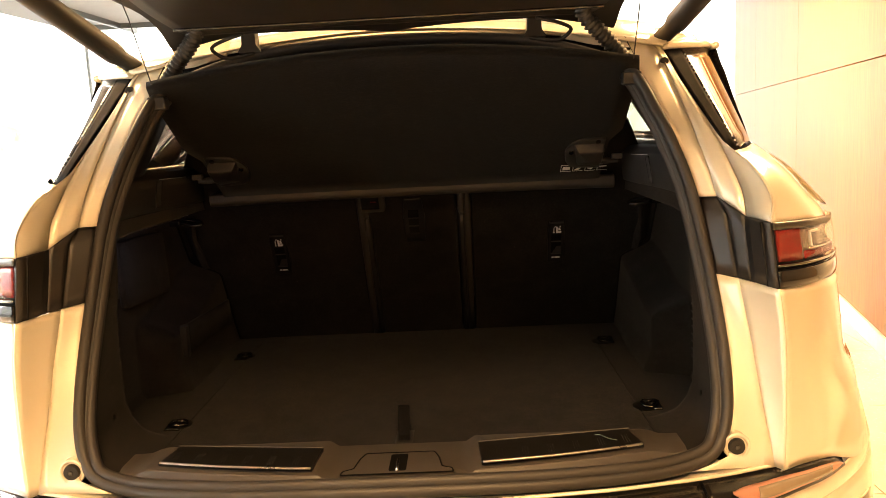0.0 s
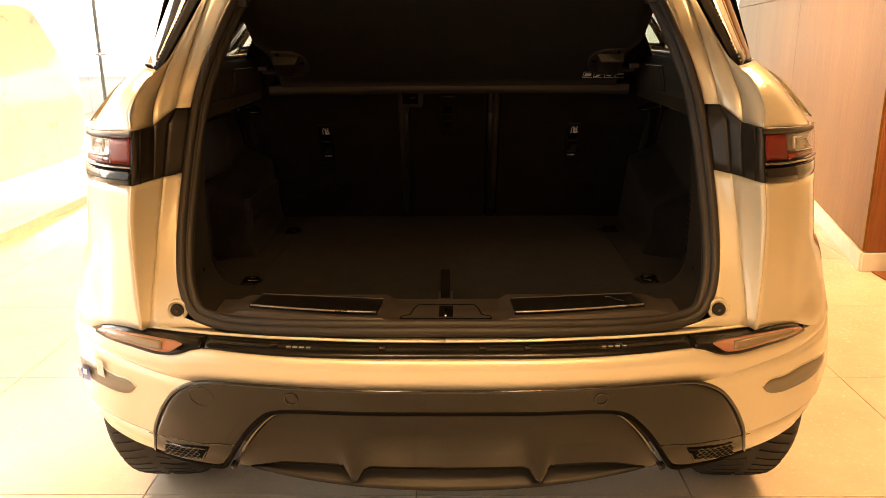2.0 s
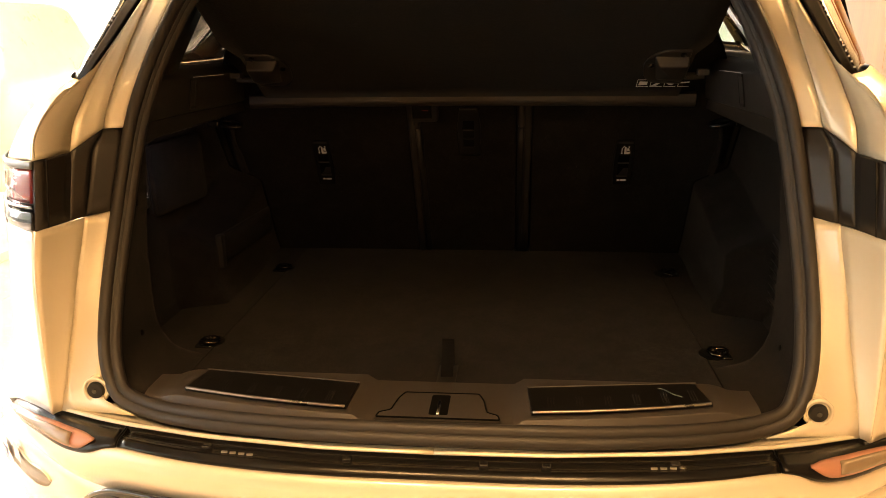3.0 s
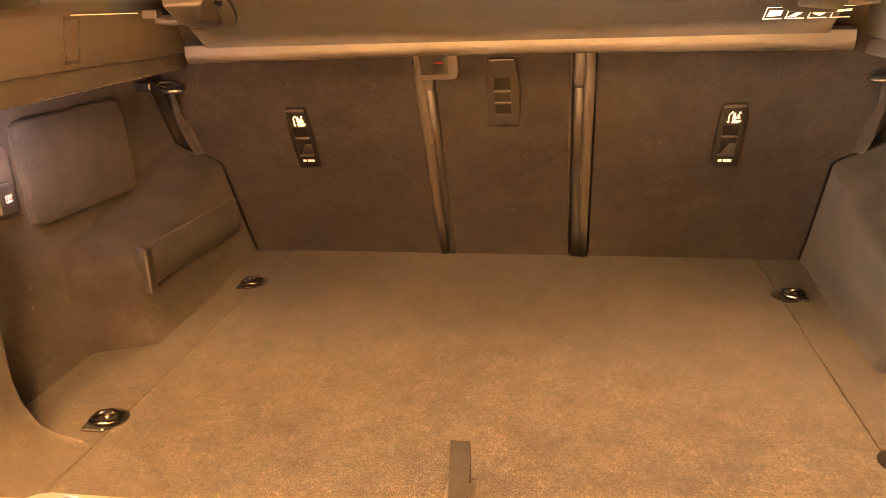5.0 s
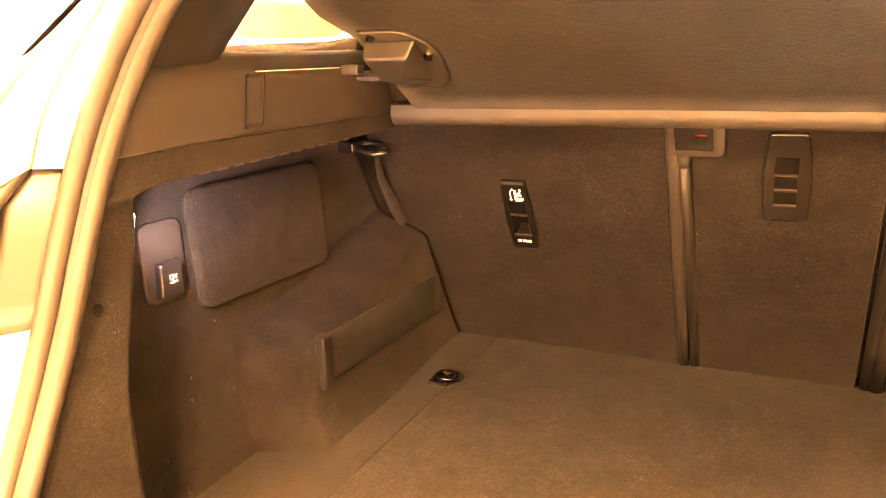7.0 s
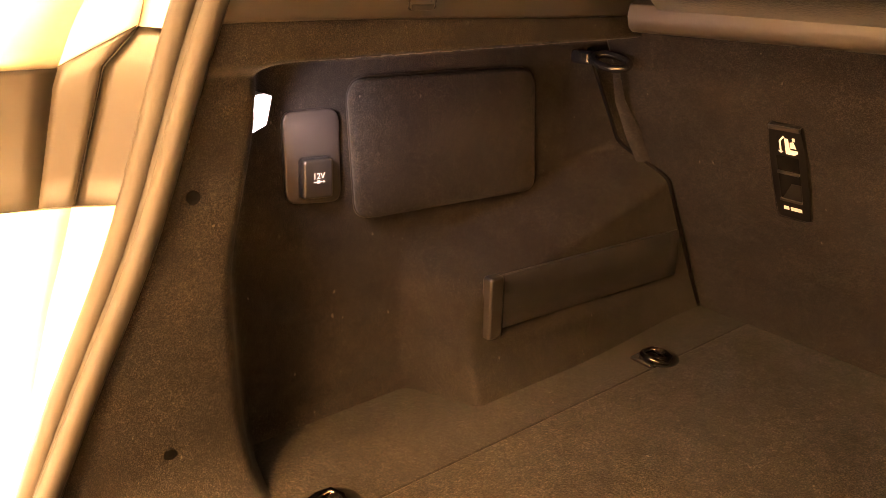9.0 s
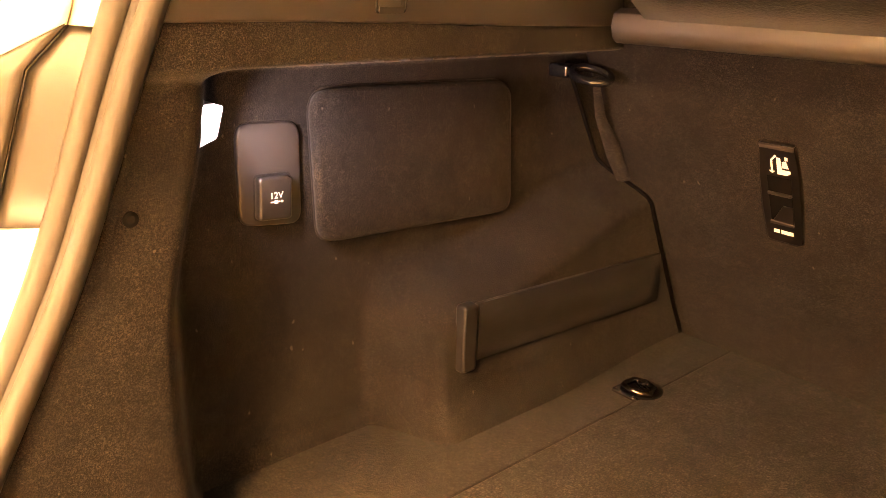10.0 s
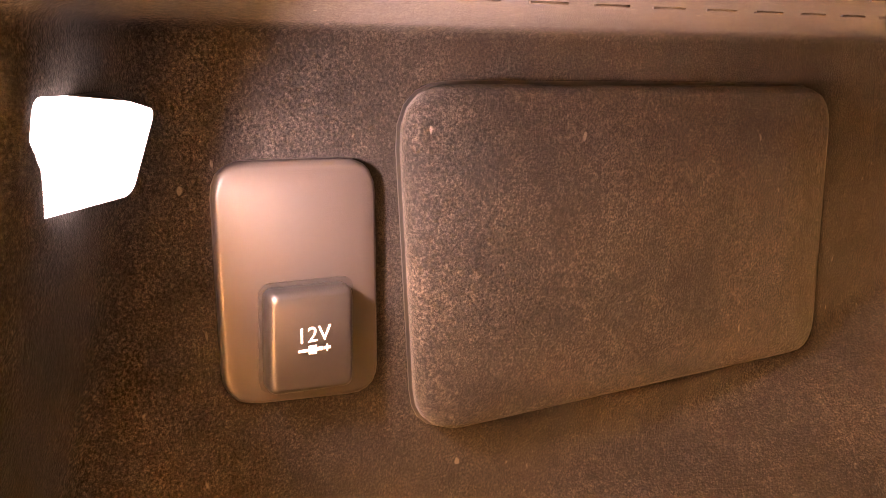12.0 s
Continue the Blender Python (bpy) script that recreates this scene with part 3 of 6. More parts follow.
    w = part("side_window", sheet([[at(r, u) for u in np.linspace(ub[r], 105.6 + 0.75 * r, 34)] for r in range(9)]), TINT, CAR, "dark tinted rear side window", smooth=True, solid=0.004)
    part("door_window", sheet([[at(r, u) for u in np.linspace(107.0 + 0.75 * r, 120, 8)] for r in range(9)]), TINT2, CAR, "lightly tinted door window", smooth=True, solid=0.004)
    part("window_post", sheet([[at(r, u) for u in (105.6 + 0.75 * r, 106.3 + 0.75 * r, 107.0 + 0.75 * r)] for r in range(9)]), TINT, CAR, "black post between the side windows", smooth=True, solid=0.006)
    # White bits stand for light passing through the frit dots.
    bm = bmesh.new()
    for k in (1, 2, 3, 4, 5, 6, 11, 12, 13, 14, 15, 19, 20, 21, 22, 23, 24):
        r = 8 * k / 26
        c0 = at(r, 12.6 + 0.5 * r)
        block(c0.x - 0.0014, c0.y - 0.0060, c0.z - 0.0014, c0.x + 0.0014, c0.y - 0.0046, c0.z + 0.0014, bm)
    tagged(part("frit_dots", bm, WHITE, w), "row of frit dots, white for the light through them", kind="stuff")
    part("window_top_rail", tube([at(8, u) + Vector((0, 0, 0.006)) for u in np.linspace(0, 120, 40)], 0.008, 8), PAINT, CAR, "champagne painted rail over the side window", smooth=True)
    top = straight([(s * 0.53, 0.36, 1.44), (s * 0.60, 0.50, 1.475), (s * 0.62, 1.0, 1.545), (s * 0.60, 1.8, 1.565), (s * 0.56, 2.5, 1.49)], 24)
    low = spline([(s * 0.535, 0.385, 1.437), (s * 0.64, 0.48, 1.444), (s * 0.71, 0.75, 1.452), (s * 0.735, 1.6, 1.466), (s * 0.74, 2.4, 1.474)], 24)
    part("roof_rail", sheet([low, [(p + q) / 2 + Vector((s * 0.012, 0, 0.006)) for p, q in zip(low, top)], top]), PAINT, CAR, "champagne painted roof side rail", smooth=True, solid=0.003)
    # tail lamp: brow, clear lens over red and silver insides, thin shelf, gloss strip
    def path(z, k):
        dx = (1.1255 - z) * 0.13
        return spline([(s * (0.6110 + dx), 0.0175 - k, z), (s * (0.650 + dx + 0.4 * k), 0.045 - k, z - 0.003), (s * (0.690 + dx + 0.6 * k), 0.080 - 0.8 * k, z - 0.006), (s * (0.732 + dx + 0.7 * k), 0.132 - 0.7 * k, z - 0.011), (s * (0.766 + dx + k), 0.182 - 0.4 * k, z - 0.016), (s * (0.797 + dx + k), 0.232, z - 0.019), (s * (0.818 + dx + k), 0.275, z - 0.020)], 37)
    part("lamp_brow", sheet([path(z, k) for z, k in ((1.1255, 0.001), (1.1235, 0.004), (1.1150, 0.004), (1.1125, 0.001))]), SATIN, CAR, "dark brow over the tail lamp", smooth=True, solid=0.003)
    lamp = part("tail_lamp", sheet([path(z, k) for z, k in ((1.1125, 0.002), (1.108, 0.005), (1.085, 0.006), (1.064, 0.005), (1.058, 0.002))]), CLEAR, CAR, "clear tail lamp lens over red and silver", smooth=True, solid=0.003)
    part("lamp_housing", sheet([[p + Vector((-s * 0.012, 0.016, 0)) for p in path(z, 0.0)] for z in (1.124, 1.018)]), BLK, lamp, smooth=True, solid=0.002)
    part("red_segment", sheet([path(z, 0.0)[1:11] for z in (1.112, 1.098, 1.075, 1.060)]), REDG, lamp, "red lens segment", smooth=True, solid=0.003)
    part("lower_red_strip", sheet([path(z, 0.0)[10:33] for z in (1.0735, 1.060)]), REDG, lamp, smooth=True, solid=0.003)
    part("reflector_bowl", sheet([[p + Vector((-s * 0.004 * b, 0.006 * b, 0)) for p in path(z, -0.002)[11:32]] for z, b in ((1.1105, 0.2), (1.105, 1.0), (1.09, 1.5), (1.078, 1.0), (1.074, 0.2))]), SILV, lamp, "silver reflector bowl", smooth=True, solid=0.002)
    part("light_guide", tube([path(1.1045, 0.001)[17], path(1.1045, 0.001)[13], path(1.0815, 0.001)[13]], 0.0026, 6), WHITE, lamp, "white angled light guide", smooth=True)
    part("light_guide", tube(path(1.0765, 0.0015)[12:30], 0.0015, 6), CHROME, lamp, smooth=True)
    bm = bmesh.new()
    for k in range(5):
        q = path(1.098 - 0.0045 * k, 0.001)[19 + (k % 3): 23 + (k % 3)]
        tube(q, 0.0012, 5, bm)
    part("reflector_ribs", bm, BLK, lamp)
    part("lamp_shelf", sheet([path(z, k) for z, k in ((1.058, 0.003), (1.056, 0.0065), (1.0535, 0.0065), (1.052, 0.003))]), CHROMEB, lamp, "thin dark chrome edge under the lens", smooth=True, solid=0.002)
    part("lamp_gap", sheet([path(z, 0.0) for z in (1.052, 1.0475)]), HOLE, lamp, smooth=True, solid=0.002)
    part("lamp_trim", sheet([path(z, k) for z, k in ((1.0475, 0.002), (1.0455, 0.005), (1.030, 0.0055), (1.0195, 0.004), (1.0175, 0.001))]), GLOSSB, CAR, "gloss black strip under the tail lamp", smooth=True, solid=0.003)
    # rubber stop
    buffer = part("rubber_stop", tube([(s * 0.55, 0.012, 0.764), (s * 0.55, -0.004, 0.764)], [0.0215, 0.0215], 20), PAINT, CAR, "round rubber stop in a painted cup", smooth=False)
    part("rubber_cap", tube([(s * 0.55, 0.0, 0.764), (s * 0.55, -0.010, 0.764)], [0.0150, 0.0125], 20), RUBBER, buffer)
    part("plug_hole", tube([(s * 0.55, -0.004, 0.764), (s * 0.55, -0.0115, 0.764)], [0.004, 0.004], 10), GLOSS, buffer)
    rim = [(s * (0.55 + 0.0195 * math.cos(k * math.pi / 12)), -0.0045, 0.764 + 0.0195 * math.sin(k * math.pi / 12)) for k in range(24)]
    part("cup_rim", tube(rim, 0.0030, 8, closed=True), PAINT, buffer, smooth=True)
    # small plug hole near the top of the pillar
    part("pillar_plug", tube([(s * 0.525, 0.352, 1.405), (s * 0.525, 0.332, 1.405)], 0.008, 12), RUBBER, CAR)
    # gold side body, arch and sill
    lower = [(s * 0.91, 0.62, 0.715), (s * 0.90, 1.4, 0.715), (s * 0.89, 2.6, 0.715)]
    upper = [(s * 0.898, 0.62, 1.10), (s * 0.89, 1.4, 1.10), (s * 0.89, 2.6, 1.10)]
    part("side_panel", loft([lower, upper], 12, 5), PAINT, CAR, "champagne painted body side", smooth=True, solid=0.003)




# plan of the bumper: x, y; k sets the rear face in, g the flanks out
def bumper_pts(k, g):
    return [(0, -0.165 + k, 0), (0.16, -0.162 + k, 0), (0.30, -0.148 + k, 0), (0.43, -0.122 + k, 0), (0.55, -0.078 + k, 0), (0.645, -0.018 + k, 0), (0.738 + 0.4 * g, 0.065 + k * 0.6, 0), (0.825 + 0.75 * g, 0.17 + k * 0.2, 0), (0.887 + g, 0.29, 0), (0.924 + g, 0.42, 0), (0.938 + g, 0.56, 0)]


def bumper_plan(k, n, g=0.0):
    half = spline(bumper_pts(k, g), n)
    return [Vector((-p.x, p.y, 0)) for p in half[:0:-1]] + half


@functools.lru_cache(None)
def bumper_half(k, g):
    return spline(bumper_pts(k, g), 60)


def bumper_y(x, k=0.0, g=0.0):
    x = abs(x)
    pts = bumper_half(round(k, 4), round(g, 4))
    for a, b in zip(pts, pts[1:]):
        if x <= b.x:
            return a.y + (b.y - a.y) * (x - a.x) / (b.x - a.x)
    return pts[-1].y


# how far the bumper stands in, and its flanks out, at each height
PROFILE = [(0.733, 0.095, 0.01), (0.722, 0.016, 0.011), (0.705, 0.001, 0.014), (0.685, 0.0, 0.019), (0.66, 0.002, 0.026), (0.648, 0.004, 0.029), (0.62, 0.009, 0.034), (0.56, 0.018, 0.041), (0.52, 0.026, 0.042), (0.478, 0.034, 0.036), (0.472, 0.038, 0.032), (0.44, 0.048, 0.016), (0.412, 0.064, -0.004)]


def bumper_in(z, col=1):
    for a, b in zip(PROFILE, PROFILE[1:]):
        if z >= b[0]:
            return a[col] + (b[col] - a[col]) * (z - a[0]) / (b[0] - a[0])
    return PROFILE[-1][col]


def on_bumper(x, z, out=0.0):
    p = Vector((x, bumper_y(x, bumper_in(z) - out, bumper_in(z, 2)), z))
    p.x += math.copysign(out, x) * step(0.66, 0.85, abs(x))
    return p


def band_y(x, z):
    return bumper_y(x, bumper_in(z), bumper_in(z, 2))


def bumper():
    n = 46
    base = bumper_plan(0.0, n)
    lower = [f for f in PROFILE if f[0] <= 0.6485]

    def column(i, p):
        x = abs(p.x)
        zb, zl = polyline(BAND_LOW, x)[0], polyline(BODY_LINE, x)[0]
        out = []
        for z, k in ((zb, 0.013), (zb - 0.0015, 0.0075), (zb - 0.004, 0.0045), ((zb + zl) / 2 - 0.002, 0.0022), (zl, 0.0), (zl - 0.004, 0.0003), (zl - 0.016, 0.0012)):
            q = bumper_plan(k, n, bumper_in(z, 2))[i]
            out.append(Vector((q.x, q.y, z)))
        for z, k, g in lower:
            q = bumper_plan(k, n, g)[i]
            out.append(Vector((q.x, q.y, z)))
        return out
    cols = [column(i, p) for i, p in enumerate(base)]
    rows = [[c[r] for c in cols] for r in range(len(cols[0]))]
    part("bumper", sheet(rows[:8]), PAINT, CAR, "champagne painted rear bumper", smooth=True, solid=0.004)
    for s in (1, -1):
        pick = [i for i, p in enumerate(base) if s * p.x > 0.47]
        part("bumper_corner", sheet([[rows[r][i] for i in pick] for r in range(7, 7 + len([f for f in lower if f[0] > 0.47]))]), PAINT, CAR, "champagne painted lower bumper corner", smooth=True, solid=0.004)
        part("bumper_skirt", sheet([[rows[7 + r][i] for i in pick if s * base[i].x > 0.632] for r, f in enumerate(lower) if f[0] < 0.475]), PAINT, CAR, "champagne painted skirt under the bumper corner", smooth=True, solid=0.004)
    # black band: step pad between the seams, reflector surround outside them
    def band(x, v, lift=0.0):
        a = abs(x)
        zb = polyline(BAND_LOW, a)[0]
        ty, tz = polyline(BAND_TOP, a)
        y0 = band_y(a, zb) - 0.0015
        z = zb + (tz - zb) * v
        bulge = math.sin(math.pi * min(1.0, v * 1.15)) if v < 0.87 else 0.0
        k = v ** 1.5
        return Vector((x, y0 + (ty - y0) * k - 0.003 * bulge - lift, z + 0.0025 * bulge + 0.4 * lift))
    xs = np.linspace(-0.474, 0.474, 61)
    vs = (-0.06, 0.0, 0.04, 0.15, 0.3, 0.45, 0.6)
    pad = part("step_pad", sheet([[band(x, v) for x in xs] for v in vs]), PADM, CAR, "gloss black bumper step pad", smooth=True, solid=0.004)
    part("pad_step", sheet([[band(x, v, -d) for x in xs] for v, d in ((0.60, 0.0), (0.61, 0.0025), (0.80, 0.0025), (1.0, 0.001))]), PADM, pad, "glossy rear step of the pad", smooth=True, solid=0.002)
    for x in (-0.33, -0.12, 0.07, 0.155, 0.33):
        p = band(x, 0.68)
        part("clip", block(p.x - 0.006, p.y - 0.002, p.z - 0.002, p.x + 0.006, p.y + 0.008, p.z + 0.004), GLOSS, pad, bevel=0.001)
    for s in (1, -1):
        for k in range(4):
            p = band(s * 0.300 + 0.013 * k, 0.62, 0.0012)
            part("clip", block(p.x - 0.0042, p.y - 0.001, p.z - 0.001, p.x + 0.0042, p.y + 0.002, p.z + 0.0015), TREAD, pad, "small bright clip in the step")
    # painted ledge between opening and the band, with its bright rolled rim
    half = [Vector((p[0], p[1] - 0.002, p[2] - 0.008)) for p in spline(EDGE[:6], 24)]
    for s in (1, -1):
        rows2 = []
        for k, a in enumerate(half):
            x = a.x * (0.612 / half[-1].x)
            ty, tz = polyline(BAND_TOP, x)
            b = Vector((x, ty - 0.001, tz + 0.001))
            top = b + Vector((0, 0.004, 0.0045))
            rows2.append([Vector((s * q.x, q.y, q.z)) for q in (a, a.lerp(top, 0.35) + Vector((0, 0, -0.0035)), a.lerp(top, 0.7) + Vector((0, 0, -0.0035)), top + Vector((0, 0.003, -0.001)), top, b + Vector((0, 0.0005, 0.0025)), b)])
        part("sill_ledge", sheet(rows2), PAINT, CAR, "champagne painted ledge below the opening", smooth=True, solid=0.002)
        part("seam", tube([band(s * 0.4765, v, 0.0004) for v in np.linspace(0, 1, 10)], 0.0012, 6), HOLE, CAR, "seam between step pad and reflector surround")
        mk = lambda c, o: [on_bumper(s * x, z, o) for x, z in c]
        us = np.linspace(0.479, 0.7715, 40)
        part("reflector_surround", sheet([[band(s * x, v) for x in us] for v in (-0.05, 0.0, 0.06, 0.2, 0.4, 0.6, 0.8, 1.0)]), PADM, CAR, "gloss black reflector surround", smooth=True, solid=0.003)
        lo, hi = [(0.519, 0.40), (0.545, 0.14), (0.585, 0.12), (0.65, 0.13), (0.715, 0.14), (0.752, 0.22), (0.762, 0.42)], [(0.519, 0.52), (0.545, 0.66), (0.598, 0.70), (0.66, 0.72), (0.725, 0.70), (0.752, 0.62), (0.762, 0.52)]
        rows2 = []
        for t in range(7):
            pts = [(a[0] + (b[0] - a[0]) * t / 6, 0, a[1] + (b[1] - a[1]) * t / 6) for a, b in zip(lo, hi)]
            rows2.append([band(s * q.x, q.z, 0.002 + 0.004 * math.sin(math.pi * t / 6)) for q in spline(pts, 30)])
        part("reflector", sheet(rows2), AMBER, CAR, "pale amber red bumper reflector", smooth=True, solid=0.003)
        mid = [[r[i] + Vector((0, -0.0034, 0.0012)) for i in range(7, 21)] for r in rows2[1:6]]
        part("reflector_patch", sheet(mid), SMOKE, CAR, "smoky middle of the reflector", smooth=True, solid=0.001)
        # vent in the bumper corner; the shade of its groove is put in as grey
        up = [(0.659, 0.589), (0.676, 0.600), (0.721, 0.596), (0.768, 0.599), (0.831, 0.590), (0.870, 0.583)]
        dn = [(0.663, 0.583), (0.683, 0.565), (0.729, 0.553), (0.802, 0.549), (0.843, 0.553), (0.872, 0.566)]
        slot = part("corner_vent", loft([mk(up, 0.0015), mk(dn, 0.0015)], 20, 4), VENTM, CAR, "shallow bumper corner vent, grey for the shade inside", smooth=True, solid=0.002)
        part("vent_lip", tube(spline(mk(up, 0.001), 24), 0.0022, 6), PAINT, slot, smooth=True)
    # Blue patch with a white mark, and a pale strip beside it.
    film = part("blue_sticker", sheet([[on_bumper(-x, z - 0.30 * (x - 0.81), 0.0080) for x in np.linspace(0.806, 0.868, 8)] for z in (0.546, 0.560, 0.578)]), worn("patch_blue", (0.02, 0.07, 0.30), 0.3, 300), CAR, "small blue patch on the bumper corner", smooth=True)
    part("white_mark", sheet([[on_bumper(-x, z - 0.30 * (x - 0.81), 0.0098) for x in (0.814, 0.832)] for z in (0.560, 0.574)]), WHITE, film)
    part("pale_strip", sheet([[on_bumper(-x, z, 0.0070) for x in np.linspace(0.752, 0.776, 5)] for z in (0.578, 0.592, 0.618)]), WHITE, film, "pale strip on the bumper corner", smooth=True)
    # lower black panel
    top = [(0.650, 0.416), (0.638, 0.450), (0.625, 0.494), (0.608, 0.531), (0.581, 0.575), (0.549, 0.614), (0.511, 0.640), (0.472, 0.653), (0.42, 0.658), (0.33, 0.660), (0.18, 0.660)]
    inn = [(0.655, 0.414), (0.600, 0.424), (0.540, 0.433), (0.470, 0.440), (0.449, 0.460), (0.423, 0.504), (0.395, 0.545), (0.361, 0.583), (0.335, 0.599), (0.288, 0.607), (0.20, 0.609)]
    mirror = lambda c, mid: [(-x, 0, z) for x, z in c] + [(0, 0, mid)] + [(x, 0, z) for x, z in c[::-1]]
    n = 97
    a, b = spline(mirror(top, 0.659), n), spline(mirror(inn, 0.610), n)
    rows = [[on_bumper(p.x + (q.x - p.x) * t / 10, p.z + (q.z - p.z) * t / 10, 0.005) for p, q in zip(a, b)] for t in range(11)]
    low = part("lower_panel", sheet(rows), LOWER, CAR, "gloss black lower bumper panel", smooth=True, solid=0.005)
    part("panel_edge", tube([on_bumper(p.x, p.z, 0.004) for p in a], 0.0042, 6), GLOSS, low, "thin black panel edge", smooth=True)
    # Near-black tube draws the shadow gap between panel and diffuser.
    part("panel_edge", tube([on_bumper(p.x, p.z, 0.003) for p in b], 0.0050, 6), HOLE, low, "near-black tube standing for the shaded gap under the panel", smooth=True)
    for x in (-0.295, 0.295):
        ring = [on_bumper(x + 0.0125 * math.cos(k * math.pi / 10), 0.636 + 0.0125 * math.sin(k * math.pi / 10), 0.0065) for k in range(20)]
        part("parking_sensor", tube(ring, 0.0012, 6, closed=True), GLOSS, low, "round parking sensor ring", smooth=True)
    ring = [on_bumper(-0.484 + 0.027 * math.cos(k * math.pi / 12), 0.617 + 0.022 * math.sin(k * math.pi / 12), 0.0055) for k in range(24)]
    part("tow_cover_line", tube(ring, 0.0008, 5, closed=True), GLOSS, low, smooth=True)
    for s in (1, -1):
        part("panel_seam", tube([on_bumper(s * x, z, 0.0055) for x, z in ((0.648, 0.474), (0.60, 0.483), (0.55, 0.493), (0.50, 0.498), (0.46, 0.506), (0.424, 0.508))], 0.0014, 6), GLOSS, low, smooth=True)
        quad = [(0.613, 0.433), (0.509, 0.455), (0.490, 0.488), (0.600, 0.468)]
        bil = lambda u, v: ((quad[0][0] * (1 - u) + quad[1][0] * u) * (1 - v) + (quad[3][0] * (1 - u) + quad[2][0] * u) * v, (quad[0][1] * (1 - u) + quad[1][1] * u) * (1 - v) + (quad[3][1] * (1 - u) + quad[2][1] * u) * v)
        grille = part("bumper_grille", sheet([[on_bumper(s * bil(u, v)[0], bil(u, v)[1], 0.0065) for u in np.linspace(0, 1, 12)] for v in np.linspace(0, 1, 4)]), HOLE, low, "black mesh grille inset", smooth=True, solid=0.002)
        rim = [bil(u, v) for u, v in ((0, 0), (0.5, 0), (1, 0), (1, 0.5), (1, 1), (0.5, 1), (0, 1), (0, 0.5))]
        part("grille_rim", tube([on_bumper(s * x, z, 0.0075) for x, z in rim], 0.0024, 6, closed=True), LOWER, grille, smooth=True)
        for j in range(5):
            part("mesh_wire", tube([on_bumper(s * bil(u, 0)[0] , bil(u, (j + 0.6) / 5.2 + 0.055 * math.sin(u * 44 + math.pi * j))[1], 0.009) for u in np.linspace(0.03, 0.97, 45)], 0.0009, 5), SATIN, grille)
    # diffuser
    up = [(0.438, 0.448), (0.412, 0.497), (0.385, 0.538), (0.353, 0.574), (0.330, 0.589), (0.285, 0.597), (0.18, 0.599)]
    dn = [(0.452, 0.436), (0.425, 0.430), (0.395, 0.436), (0.340, 0.449), (0.28, 0.452), (0.235, 0.452), (0.12, 0.449)]
    n = 121
    a, b = straight(mirror(up, 0.600), n), straight(mirror(dn, 0.448), n)
    rows = []
    for t in range(17):
        v = t / 16
        row = []
        for p, q in zip(a, b):
            x, z = p.x + (q.x - p.x) * v, p.z + (q.z - p.z) * v
            fin = max(math.exp(-((x - f) / (0.015 + 0.014 * (1 - v))) ** 2) for f in (-0.188, 0.188)) * step(0.30, 1.0, v)
            arch = 0.020 * (1 - v) ** 4
            row.append(Vector((x, bumper_y(x, 0.020 + arch + 0.055 * v) - 0.022 * fin, z - 0.026 * fin * step(0.5, 1.0, v))))
        rows.append(row)
    dif = part("diffuser", sheet(rows), LOWER, CAR, "gloss black rear diffuser with two fins", smooth=True, solid=0.005)
    part("diffuser_trim", tube([Vector((p.x, bumper_y(p.x, 0.026), p.z + 0.001)) for p in spline(mirror(up[1:], 0.600), 80)], 0.0034, 8), CHROMEB, dif, "dark chrome trim round the diffuser", smooth=True)
    xs = np.linspace(-0.41, 0.41, 41)
    part("diffuser_lip", sheet([[Vector((x, bumper_y(x, k), z + d * (1 - (x / 0.41) ** 2))) for x in xs] for k, z, d in ((0.110, 0.452, 0.0), (0.106, 0.436, -0.016), (0.084, 0.434, -0.028), (0.076, 0.432, -0.031), (0.085, 0.430, -0.034), (0.40, 0.428, -0.034))]), RUBBER, dif, "gloss black underbody lip", smooth=True, solid=0.003)
    part("underbody", block(-0.66, 0.25, 0.32, 0.66, 4.0, 0.43), DARKP, CAR, "dark underbody")


bumper()
side_panels(1)
side_panels(-1)


def wheel(s, y=0.72):
    x, r, w = 0.822, 0.362, 0.235
    bm = bmesh.new()
    prof = [(-w / 2 + 0.02, 0.24), (-w / 2, 0.29), (-w / 2 + 0.006, 0.335), (-w / 2 + 0.03, r - 0.004), (-0.04, r), (0.04, r), (w / 2 - 0.03, r - 0.004), (w / 2 - 0.006, 0.335), (w / 2, 0.29), (w / 2 - 0.02, 0.24)]
    sheet([[Vector((dx, rr * math.cos(a), rr * math.sin(a))) for dx, rr in prof] for a in np.linspace(0, 2 * math.pi, 65)], bm)
    o = part("wheel", bm, TYRE, CAR, "black tyre with grooved tread", smooth=True)
    o.location = (s * x, y, r)
    bm = bmesh.new()
    for k in range(60):
        a = 2 * math.pi * k / 60
        for d in (-1, 1):
            pts = [Vector((d * u, q * math.cos(a + v), q * math.sin(a + v))) for u, v, q in ((0.012, 0.0, r), (0.05, 0.03, r - 0.001), (0.082, 0.045, r - 0.004), (0.100, 0.05, r - 0.016))]
            tube(pts, [0.0035, 0.004, 0.004, 0.002], 4, bm)
    part("tread", bm, TYRE, o)
    rim = sheet([[Vector((dx, rr * math.cos(a), rr * math.sin(a))) for dx, rr in ((-0.09, 0.25), (0.0, 0.235), (0.07, 0.24), (0.10, 0.25), (0.085, 0.20), (0.06, 0.05), (0.06, 0.001))] for a in np.linspace(0, 2 * math.pi, 41)])
    rm = part("rim", rim, ALLOY, o, smooth=True)
    rm.scale.x = s


for _s in (1, -1):
    wheel(_s)
    wheel(_s, 3.40)


